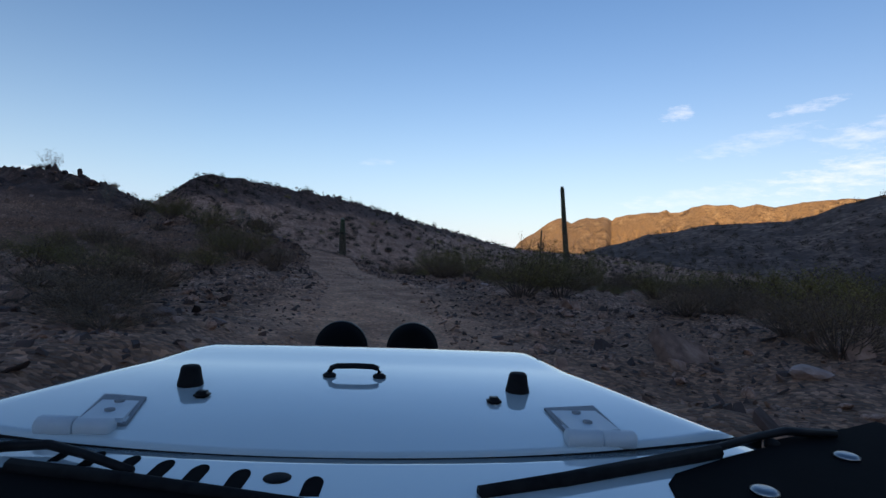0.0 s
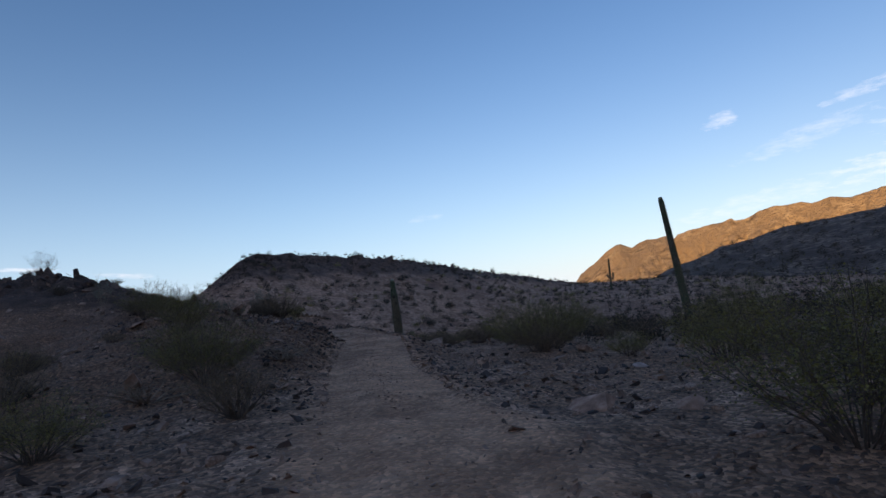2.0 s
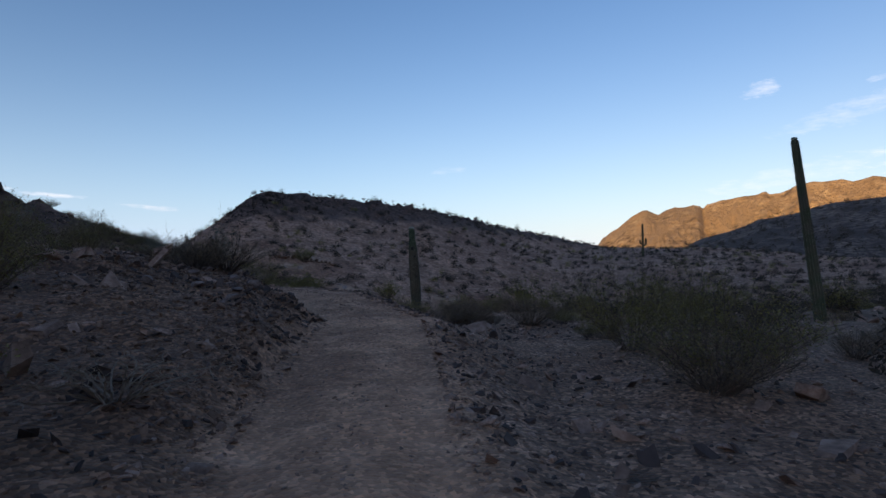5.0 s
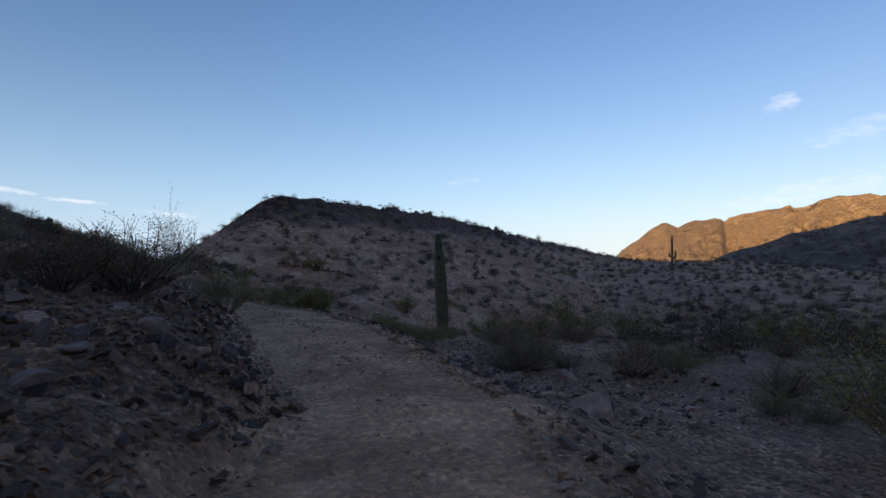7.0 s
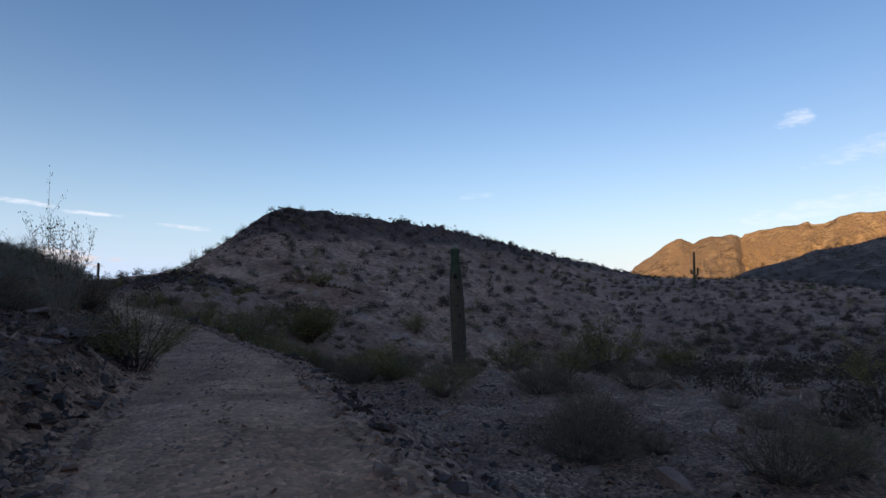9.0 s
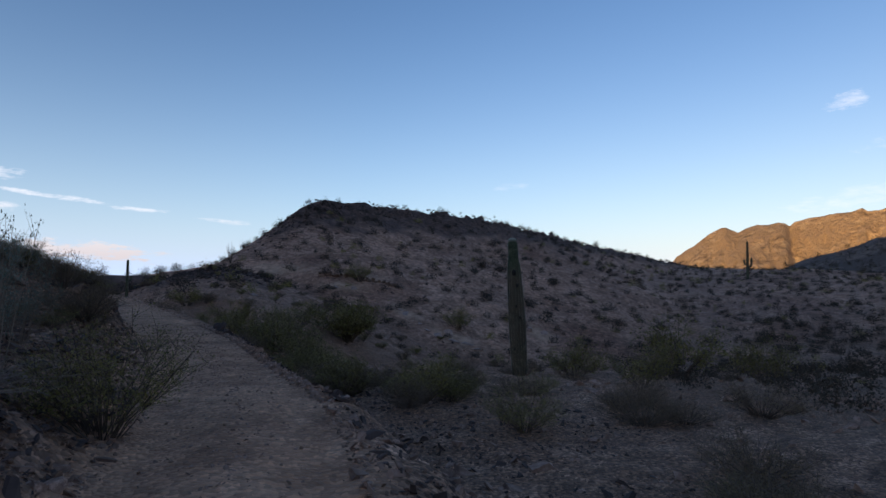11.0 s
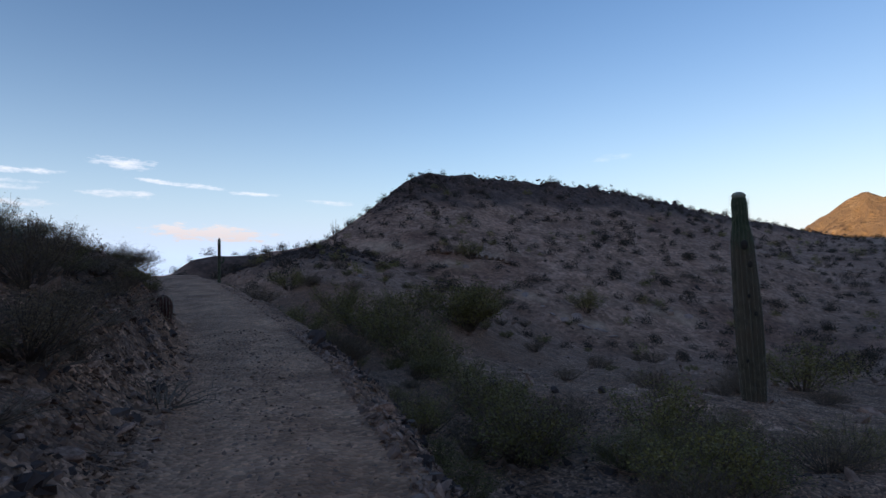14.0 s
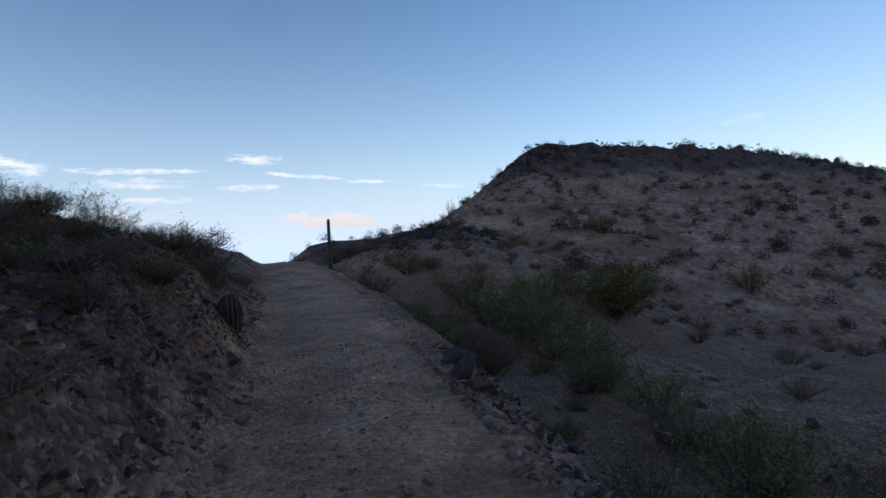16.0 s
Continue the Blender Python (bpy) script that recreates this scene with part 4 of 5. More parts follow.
for x, y, s in [(-18.9, 81.9, 1.7), (-20.3, 81.4, 1.5), (-17.4, 82.1, 1.4), (-19.6, 82.9, 1.8), (-16.4, 81.6, 1.1), (-21.4, 82.0, 1.2), (-22.6, 83.0, 0.9), (-24.4, 84.4, 1.3), (-25.4, 85.0, 1.0), (-12.4, 92.0, 1.6), (-11.0, 92.6, 1.2), (-31.2, 86.4, 1.2), (-32.8, 85.8, 1.0), (-30.8, 66.6, 0.9), (-31.4, 67.3, 0.7)]:
    rock(PALES[rr.randrange(3)], x, y, s, rr, "pale weathered outcrop on the hillside", "pale outcrops", 0.55)
for k in range(34):                                  # a broken ledge across the slope
    u = k / 33
    rock(LEDGE[k % 3], -36.0 + 8.4 * u + rr.uniform(-0.3, 0.3), 87.3 + 3.4 * u + rr.uniform(-0.4, 0.4), rr.uniform(0.5, 1.15), rr, "dark reddish rock of a broken ledge", "ledge rocks", 0.4)
for x, y, s in [(-23.3, 36.6, 1.5), (-22.3, 37.6, 1.0), (-24.6, 36.2, 1.2), (-21.6, 38.6, 0.8), (-26.0, 36.4, 1.3), (-27.6, 36.8, 1.1), (-29.4, 37.4, 1.2), (-31.5, 37.9, 1.3), (-20.9, 39.6, 0.6), (-33.5, 38.0, 1.2), (-25.2, 35.6, 1.0)]:
    rock(DARKS[rr.randrange(3)], x, y, s * 0.62, rr, "dark jagged boulder on the crest of the spur", "boulders on the spur", 0.3)
    rock(DARKS[rr.randrange(3)], x + rr.uniform(-1, 1), y + rr.uniform(-0.8, 0.8), s * 0.4, rr, "dark jagged boulder on the crest of the spur", "boulders on the spur", 0.3)
for k in range(70):
    i = rr.choice((0, 1, 1, 2, 2, 3))
    (x0, y0, _), (x1, y1, _) = SPUR[i], SPUR[i + 1]
    u = rr.random() * (0.35 if i == 3 else 1.0)
    rock(DARKS[k % 3], x0 + (x1 - x0) * u + rr.gauss(0, 0.7), y0 + (y1 - y0) * u + rr.gauss(-0.6, 0.8), rr.uniform(0.25, 0.75), rr, "dark jagged boulder on the crest of the spur", "boulders on the spur", 0.3)
# loose stones close to the track
n = 0
while n < 230:
    i = rr.randrange(2, 11)
    (x0, y0, _), (x1, y1, _) = ROAD[i], ROAD[i + 1]
    u, off = rr.random(), rr.choice((-1, 1)) * rr.uniform(1.1, 4.5)
    l = math.hypot(x1 - x0, y1 - y0)
    x, y = x0 + (x1 - x0) * u - (y1 - y0) / l * off, y0 + (y1 - y0) * u + (x1 - x0) / l * off
    rock(ROCKS[rr.randrange(6)], x, y, rr.uniform(0.10, 0.26), rr, "loose angular grey-brown stone beside the track", "loose stones", name="stone")
    n += 1


def rubble(name, places, sizes, seed, mat, label):
    """Stones past counting: flat chipped slabs lying on the soil."""
    r = np.random.RandomState(seed)
    o = np.array([(x, y, z) for z in (-0.5, 0.5) for x, y in ((-1, -1), (1, -1), (1, 1), (-1, 1))]) * (1, 1, 1)
    quads = np.array([(3, 2, 1, 0), (4, 5, 6, 7), (0, 1, 5, 4), (1, 2, 6, 5), (2, 3, 7, 6), (3, 0, 4, 7)])
    zz = height(places[:, 0], places[:, 1])
    V, F = [], []
    for i, ((x, y), z) in enumerate(zip(places, zz)):
        s = sizes(r) * 0.8
        a = r.uniform(0, 6.28)
        q = o * (1 + r.normal(0, 0.28, o.shape)) * s * np.array([r.uniform(0.7, 1.4), r.uniform(0.45, 0.9), r.uniform(0.35, 0.95)])
        q[4:, :2] *= r.uniform(0.55, 0.95)
        c, sn = np.cos(a), np.sin(a)
        tx, ty = r.normal(0, 0.45, 2)
        q = np.stack([q[:, 0] * c - q[:, 1] * sn, q[:, 0] * sn + q[:, 1] * c, q[:, 2] + q[:, 0] * tx + q[:, 1] * ty], -1) + (x, y, z + s * 0.08)
        V.append(q)
        F.append(quads + 8 * i)
    return tagged(new(name, mesh_of(name, np.concatenate(V).tolist(), np.concatenate(F).tolist(), mat)), label, "stones", kind="stuff")


def beside_track(n, near, far, seed, first=1, last=12, both=True):
    r = np.random.RandomState(seed)
    P = np.array(ROAD)
    seg = r.randint(first, last, n)
    u, off = r.rand(n), (near + (far - near) * r.rand(n) ** 1.7) * r.choice((-1, 1), n)
    d = P[seg + 1, :2] - P[seg, :2]
    nrm = np.stack([-d[:, 1], d[:, 0]], -1) / np.linalg.norm(d, axis=1)[:, None]
    out = P[seg, :2] + d * u[:, None] + nrm * off[:, None]
    near_start = (out[:, 1] < 16) & (np.abs(off) < 2.2) & (r.rand(n) < 0.75)          # the track is wide and worn there
    return out[~near_start]


def on_bank(n, seed):
    r = np.random.RandomState(seed)
    p = beside_track(n * 3, 1.15, 5.0, seed, 6, 13)
    d, _, side = along(ROAD, p[:, 0], p[:, 1])
    return p[(side > 0) & (d > 1.1)][:n]


rubble("rubble", beside_track(30000, 0.95, 9.0, 1), lambda r: min(0.08, 0.016 * np.exp(abs(r.normal(0, 0.65)))), 2, M_ROCK, "angular rubble strewn beside the track")
rubble("bank_shards", on_bank(30000, 21), lambda r: min(0.055, 0.011 * np.exp(abs(r.normal(0, 0.65)))), 22, M_BANKROCK, "dark rock shards covering the cut bank")
ridge = on_bank(9000, 71)
ridge = ridge[(ridge[:, 1] > 24) & (ridge[:, 1] < 35)]
rubble("dark_bank_rocks", ridge[:1100], lambda r: min(0.12, 0.024 * np.exp(abs(r.normal(0, 0.7)))), 72, M_DARKROCK, "dark varnished rocks heaped on the cut bank")
rubble("dark_rubble", beside_track(12000, 1.2, 8.0, 41), lambda r: min(0.10, 0.022 * np.exp(abs(r.normal(0, 0.65)))), 42, M_DARKROCK, "dark varnished rubble strewn beside the track")
knob = np.random.RandomState(51).normal((-41.5, 75.5), (2.4, 2.8), (900, 2))
rubble("knob_rocks", knob, lambda r: min(0.38, 0.10 * np.exp(abs(r.normal(0, 0.6)))), 52, M_DARKROCK, "dark reddish rocks covering the low knoll")
edge = beside_track(4200, 1.0, 3.2, 61, 9, 14)
edge = edge[along(ROAD, edge[:, 0], edge[:, 1])[2] < 0]
rubble("edge_stones", edge, lambda r: min(0.055, 0.014 * np.exp(abs(r.normal(0, 0.65)))), 62, M_ROCK, "grey-brown stones along the outer edge of the track")
rubble("gravel", beside_track(8000, 0.0, 1.4, 3), lambda r: 0.006 + 0.022 * r.rand() ** 2, 4, M_ROCK, "loose gravel on the dirt track")
valley = np.random.RandomState(8).uniform((-52, 5), (35, 82), (8000, 2))
valley = valley[along(ROAD, valley[:, 0], valley[:, 1])[0] > 2.2]
rubble("valley_stones", valley, lambda r: min(0.3, 0.05 * np.exp(abs(r.normal(0, 0.7)))), 9, M_ROCK, "scattered stones across the wash")
rubble("hill_boulders", np.vstack([crest_places(np.random.RandomState(10), 2600), hill_places(np.random.RandomState(11), 700)]), lambda r: min(0.34, 0.10 * np.exp(abs(r.normal(0, 0.5)))), 12, M_DARKROCK,
       "dark boulders on the hill and along its crest")


# ---- cacti ----
def ribbed(r_of, h, ribs, rows, depth, twist=0.0, lean=(0.0, 0.0)):
    """A ribbed column with a rounded top."""
    verts, faces, seg = [], [], ribs * 4
    for i in range(rows + 1):
        u = i / rows
        z = h * u
        r = r_of(u)
        cap = min(1.0, math.sqrt(max(0.0, 1 - max(0.0, (z - (h - r_of(1.0) * 1.7)) / (r_of(1.0) * 1.7)) ** 2)) + 0.02)
        for k in range(seg):
            a = 6.28318 * k / seg + twist * u
            rr_ = r * cap * (1 - depth * (0.5 - 0.5 * math.cos(a * ribs)) ** 0.7)
            verts.append((rr_ * math.cos(a) + lean[0] * h * u + 0.03 * math.sin(u * 5) * r, rr_ * math.sin(a) + lean[1] * h * u, z))
    for i in range(rows):
        for k in range(seg):
            a, b = i * seg + k, i * seg + (k + 1) % seg
            faces.append((a, b, b + seg, a + seg))
    faces.append(tuple(rows * seg + k for k in range(seg)))
    return verts, faces


def spines(r_of, h, ribs, rows, r, lean=(0.0, 0.0), size=0.04, z0=0.1):
    s = Soup()
    for i in range(rows):
        u = z0 / h + (1 - z0 / h - 0.02) * (i + 0.5) / rows
        for k in range(ribs):
            a = 6.28318 * k / ribs
            p = Vector((r_of(u) * math.cos(a) + lean[0] * h * u, r_of(u) * math.sin(a) + lean[1] * h * u, h * u))
            for _ in range(3):
                d = Vector((math.cos(a) + r.gauss(0, 0.5), math.sin(a) + r.gauss(0, 0.5), r.gauss(0, 0.6))).normalized() * size
                w = d.cross(Vector((0, 0, 1))).normalized() * size * 0.10
                b = len(s.v)
                s.v += [p - w, p + w, p + d]
                s.f.append((b, b + 1, b + 2))
    return s


def arm_mesh(points, r0, ribs, mat):
    pts = [Vector(p) for p in points]
    fine = []
    for i in range(len(pts) - 1):
        for k in range(5):
            fine.append(pts[i].lerp(pts[i + 1], k / 5))
    fine.append(pts[-1])
    for _ in range(3):
        fine = [fine[0]] + [(fine[i - 1] + fine[i] * 2 + fine[i + 1]) / 4 for i in range(1, len(fine) - 1)] + [fine[-1]]
    v, f, seg, n = [], [], ribs * 3, len(fine)
    for i, p in enumerate(fine):
        d = (fine[min(i + 1, n - 1)] - fine[max(i - 1, 0)]).normalized()
        a = Vector((0.3, 0.9, 0.1)).cross(d).normalized()
        b = d.cross(a)
        u = i / (n - 1)
        r = r0 * (0.75 + 0.25 * min(1, u * 3)) * (1 if u < 0.85 else math.sqrt(max(0.02, 1 - ((u - 0.85) / 0.15) ** 2)))
        for k in range(seg):
            t = 6.28318 * k / seg
            q = r * (1 - 0.14 * (0.5 - 0.5 * math.cos(t * ribs)))
            v.append(p + a * (q * math.cos(t)) + b * (q * math.sin(t)))
    for i in range(n - 1):
        for k in range(seg):
            c, e = i * seg + k, i * seg + (k + 1) % seg
            f.append((c, e, e + seg, c + seg))
    f.append(tuple((n - 1) * seg + k for k in range(seg)))
    return mesh_of("arm", v, f, mat, True)


def saguaro(x, y, h, r_of, label, lean=(0.0, 0.0), ribs=14, rows=60, arms=(), holes=(), wool=True, spiny=True, skin=None):
    root = tagged(new("saguaro"), label, "cactus", "saguaros")
    v, f = ribbed(r_of, h, ribs, rows, 0.30, 0.05, lean)
    part_mesh("trunk", mesh_of("saguaro_trunk", v, f, skin or M_SAGUARO, True), root)
    if wool:
        rt = r_of(1.0)
        bm = bmesh.new()
        bmesh.ops.create_uvsphere(bm, u_segments=20, v_segments=8, radius=rt * 0.82)
        for vert in bm.verts:
            vert.co = Vector((vert.co.x + lean[0] * h, vert.co.y + lean[1] * h, h - rt * 0.42 + vert.co.z * 0.62))
        part("crown", bm, M_SAGTOP, root, "pale woolly crown")
    if spiny:
        part_mesh("spine_cover", spines(r_of, h, ribs, int(h * 28), random.Random(3), lean).mesh("saguaro_spines", M_SPINE), root)
    for a, z, s in holes:
        u = z / h
        c = Vector((r_of(u) * 0.97 * math.cos(a) + lean[0] * z, r_of(u) * 0.97 * math.sin(a) + lean[1] * z, z))
        bm = bmesh.new()
        bmesh.ops.create_icosphere(bm, subdivisions=2, radius=s)
        for vert in bm.verts:
            vert.co = Vector((vert.co.x * 0.8, vert.co.y * 0.8, vert.co.z * 1.2)) + c
        part("hole", bm, M_SCAR, root, "dark woodpecker hole")
    for pts, r0 in arms:
        part_mesh("arm", arm_mesh(pts, r0, 10, M_SAGUARO), root)
    root.location = (x, y, h_at(x, y) - 0.05)
    return root


saguaro(9.0, 39.6, 7.3, lambda u: 0.235 - 0.09 * u, "tall slim single-stemmed saguaro leaning above the brush", (-0.12, -0.01), 13)
saguaro(29.0, 167.0, 8.6, lambda u: 0.33 - 0.08 * u, "far saguaro with short upraised arms", (0, 0), 12, 30,
        [([(0.2, 0, 3.0), (0.6, 0, 2.9), (0.8, 0, 3.3), (0.8, 0, 4.9)], 0.24), ([(-0.2, 0, 3.4), (-0.5, 0, 3.3), (-0.65, 0, 3.7), (-0.65, 0, 4.4)], 0.22)], wool=False, spiny=False)


def radius_c(u):
    return 0.29 + 0.05 * math.sin(u / 0.75 * 3.14) if u < 0.75 else 0.29 - 0.08 * smooth(0.75, 0.87, u)


saguaro(-9.0, 51.0, 5.42, lambda u: float(radius_c(u)), "thick single-stemmed saguaro scarred with woodpecker holes", (-0.06, 0.01), 17, 90,
        holes=[(-1.5, 4.05, 0.11), (-1.15, 3.55, 0.07), (-1.45, 2.75, 0.05), (-1.05, 2.3, 0.055), (-1.9, 1.1, 0.05)], skin=M_SAGOLD)
saguaro(-30.0, 53.55, 2.1, lambda u: 0.075 - 0.012 * u, "young saguaro with one stubby side arm by the track", (0.0, 0.0), 12, 40,
        [([(0.05, 0.02, 0.98), (0.17, 0.06, 1.0), (0.19, 0.07, 1.1), (0.19, 0.07, 1.25)], 0.045)], wool=False)
for x, y, h in [(-12.0, 186.5, 3.2)]:
    saguaro(x, y, h, lambda u: 0.24 - 0.06 * u, "distant small saguaro on the slope", (0, 0), 10, 20, wool=False, spiny=False)

# barrel cactus on the bank
barrel = tagged(new("barrel_cactus"), "reddish barrel cactus on the rocky cut bank", "cactus")
bh = lambda u: 0.135 + 0.035 * math.sin(u * 3.14)
v, f = ribbed(bh, 0.5, 16, 30, 0.22)
part_mesh("body", mesh_of("barrel_body", v, f, M_BARREL, True), barrel)
part_mesh("spine_cover", spines(bh, 0.5, 16, 14, random.Random(8), size=0.05, z0=0.03).mesh("barrel_spines", M_SPINE), barrel, "reddish curved spines")
barrel.location = (-19.8, 42.27, h_at(-19.8, 42.27) - 0.03)

# ocotillo on the flank of the hill
oco = tagged(new("ocotillo"), "bare ocotillo of slender wands on the hillside", "cactus")
r8 = random.Random(4)
for k in range(8):
    a, s = k * 0.78 + r8.random() * 0.4, Soup()
    s.tube([(0.06 * math.cos(a), 0.06 * math.sin(a), 0), (0.25 * math.cos(a), 0.25 * math.sin(a), 0.9), (0.5 * math.cos(a), 0.5 * math.sin(a), r8.uniform(1.9, 2.6))], 0.035, 0.015, 5)
    part_mesh("wand", s.mesh("ocotillo_wand", M_TWIG), oco)
oco.location = (-47.6, 87.6, h_at(-47.6, 87.6) - 0.05)


# ---- the white off-road car, standing where the drive begins ----
M_PAINT, _, _, _b = material("white_car_paint", 0.22)
_b.inputs["Base Color"].default_value = (0.51, 0.585, 0.595, 1)
_b.inputs["Coat Weight"].default_value, _b.inputs["Coat Roughness"].default_value, _b.inputs["Coat IOR"].default_value = 1.0, 0.015, 1.65
_n, _l = M_PAINT.node_tree.nodes, M_PAINT.node_tree.links
_t = _n.new("ShaderNodeTexNoise")
_t.inputs["Scale"].default_value, _t.inputs["Detail"].default_value = 6.0, 9.0
_r = ramp(_n, [(0.35, (0.04, 0.04, 0.04)), (0.7, (0.10, 0.10, 0.10))])
_l.new(_t.outputs["Fac"], _r.inputs["Fac"])
_l.new(_r.outputs["Color"], _b.inputs["Roughness"])
M_RUBBER = noisy("black_rubber", [(0.3, (0.008, 0.008, 0.009)), (0.7, (0.018, 0.018, 0.019))], 30, 5, 0.6, 0.2, 120, None, 0.002)
M_BLACK = noisy("satin_black_plastic", [(0.3, (0.009, 0.009, 0.010)), (0.7, (0.020, 0.020, 0.022))], 20, 5, 0.4, 0.1, 200, None, 0.001)
# blacker than plain plastic: the dash's lack of light is put into the colour
M_TRIM = noisy("shade_black_trim", [(0.3, (0.0025, 0.0025, 0.003)), (0.7, (0.005, 0.005, 0.006))], 12, 6, 0.85, 0.2, 150, None, 0.001)
for _m in (M_RUBBER, M_BLACK, M_TRIM):
    _m.node_tree.nodes["Principled BSDF"].inputs["Specular IOR Level"].default_value = 0.05
M_HINGE = noisy("white_hinge_paint", [(0.3, (0.46, 0.52, 0.56)), (0.7, (0.54, 0.60, 0.64))], 12, 5, 0.45, 0.05, 60, None, 0.001)
# grey of the hinge screws and of the painted shade round the plates
M_EDGESHADE_SCREW = noisy("edge_shade_and_screw_grey", [(0.3, (0.17, 0.185, 0.20)), (0.7, (0.24, 0.26, 0.28))], 30, 5, 0.6, 0.1, 120, None, 0.001)
M_CHROME, _, _, _b = material("bright_metal", 0.3, 1.0)
_b.inputs["Base Color"].default_value = (0.30, 0.31, 0.32, 1)

car = tagged(new("off_road_car"), "white off-road car with glossy bonnet and two round driving lamps", "car")
car.matrix_world = pose(0, 0, 1.55, 1.5, -1.52, 3.5)
CX = -0.095                                         # the car's middle, seen from the driver's eye


def box(x0, x1, y0, y1, z0, z1, bevel=0.01):
    bm = bmesh.new()
    bmesh.ops.create_cube(bm, size=1.0)
    for v in bm.verts:
        v.co = Vector(((x0 + x1) / 2 + v.co.x * (x1 - x0), (y0 + y1) / 2 + v.co.y * (y1 - y0), (z0 + z1) / 2 + v.co.z * (z1 - z0)))
    if bevel:
        bmesh.ops.bevel(bm, geom=bm.edges[:], offset=bevel, segments=2, affect="EDGES")
    return bm


def turned(profile, segs=28, axis="z", at=(0, 0, 0)):
    """A turned solid from (radius, height) pairs."""
    bm = bmesh.new()
    rings = []
    for r, h in profile:
        ring = []
        for k in range(segs):
            a = 6.28318 * k / segs
            p = (r * math.cos(a), r * math.sin(a), h) if axis == "z" else (r * math.cos(a), h, r * math.sin(a)) if axis == "y" else (h, r * math.cos(a), r * math.sin(a))
            ring.append(bm.verts.new((p[0] + at[0], p[1] + at[1], p[2] + at[2])))
        rings.append(ring)
    for a, b in zip(rings, rings[1:]):
        for k in range(segs):
            bm.faces.new((a[k], a[(k + 1) % segs], b[(k + 1) % segs], b[k]))
    bm.faces.new(rings[0][::-1])
    bm.faces.new(rings[-1])
    bmesh.ops.recalc_face_normals(bm, faces=bm.faces)
    return bm


def rod(points, r0, r1, sides=8):
    s = Soup()
    s.tube(points, r0, r1, sides)
    bm = bmesh.new()
    vs = [bm.verts.new(v) for v in s.v]
    for f in s.f:
        bm.faces.new([vs[i] for i in f])
    bm.faces.new(vs[:sides][::-1])
    bmesh.ops.recalc_face_normals(bm, faces=bm.faces)
    return bm


def half_width(y):
    return float(np.interp(y, [0.6, 0.95, 1.14, 1.30, 1.48, 1.56, 1.62], [0.78, 0.735, 0.668, 0.612, 0.535, 0.495, 0.44]))


def arched_width(y):
    k = 1 - bulge(y) / 0.3095
    return k * half_width(y / k)


def seam(x):
    return 0.797 + 0.275 * (x - CX) ** 2


def panel(y_back, y_front, rows, cols, z_of, rim):
    """A body panel over the car's width: its top, its turned-down rim and its underside edge."""
    bm = bmesh.new()
    grid = []
    for i in range(rows + 1):
        row = []
        for k in range(cols + 1):
            s = -1 + 2 * k / cols
            u = i / rows
            yb, yf = y_back(s), y_front(s)
            y = yb + (yf - yb) * u
            w = arched_width(y)
            row.append(bm.verts.new((CX + s * w, y, z_of(s, y, u))))
        grid.append(row)
    for i in range(rows):
        for k in range(cols):
            bm.faces.new((grid[i][k], grid[i][k + 1], grid[i + 1][k + 1], grid[i + 1][k]))
    edge = [e for e in bm.edges if e.is_boundary]
    ext = bmesh.ops.extrude_edge_only(bm, edges=edge)["geom"]
    for v in (g for g in ext if isinstance(g, bmesh.types.BMVert)):
        v.co.z -= rim
    bmesh.ops.recalc_face_normals(bm, faces=bm.faces)
    return bm


def bulge(y):
    return 0.019 * max(0.0, 1 - ((y - 1.2) / 0.40) ** 2) - 0.0475 * max(0.0, y - 1.6)


def hood_z(s, y, u):
    side = max(0.0, (abs(s) - 0.88) / 0.12)
    front = max(0.0, (y - 1.53) / 0.12)
    return -0.3135 + bulge(y) + 0.013 * float(smooth(1.30, 1.60, y)) + 0.004 * (1 - s * s) - 0.030 * side ** 2 - 0.026 * front ** 2


part("bonnet", panel(lambda s: seam(CX + s * 0.735) + 0.001, lambda s: 1.655 - 0.10 * s * s, 40, 48, hood_z, 0.10), M_PAINT, car, "glossy white bonnet")
cowl = part("cowl", panel(lambda s: 0.55, lambda s: seam(CX + s * 0.735) - 0.002, 12, 48, lambda s, y, u: -0.3150 + 0.004 * (1 - s * s) - 0.02 * max(0, (abs(s) - 0.9) / 0.1) ** 2, 0.06), M_PAINT, car)

# vent slots and a plug in the cowl
for x, y, big in [(-0.462, 0.818, 0.55), (-0.415, 0.804, 0.7), (-0.362, 0.788, 0.8), (-0.312, 0.773, 0.9), (-0.262, 0.758, 0.95), (-0.205, 0.744, 1.0), (-0.108, 0.724, 1.0)]:
    bm = bmesh.new()
    pts = [(x + 0.0125 * big * math.cos(a), y - 0.012 + 0.024 * max(0, math.sin(a)) * big - 0.034 * (math.sin(a) < -0.1)) for a in (2 * math.pi * k / 20 for k in range(20))]
    top = [bm.verts.new((px, py, -0.3106)) for px, py in pts]
    low = [bm.verts.new((CX + (px - CX), py, -0.335)) for px, py in pts]
    bm.faces.new(top)
    for k in range(20):
        bm.faces.new((top[k], low[k], low[(k + 1) % 20], top[(k + 1) % 20]))
    bmesh.ops.recalc_face_normals(bm, faces=bm.faces)
    part("vent_slot", bm, M_TRIM, cowl, "dark air slot", False)
part("plug", turned([(0.018, -0.320), (0.018, -0.3105), (0.014, -0.309), (0.004, -0.3085)], 20, "z", (-0.157, 0.729, 0)), M_RUBBER, cowl, "dark round plug")
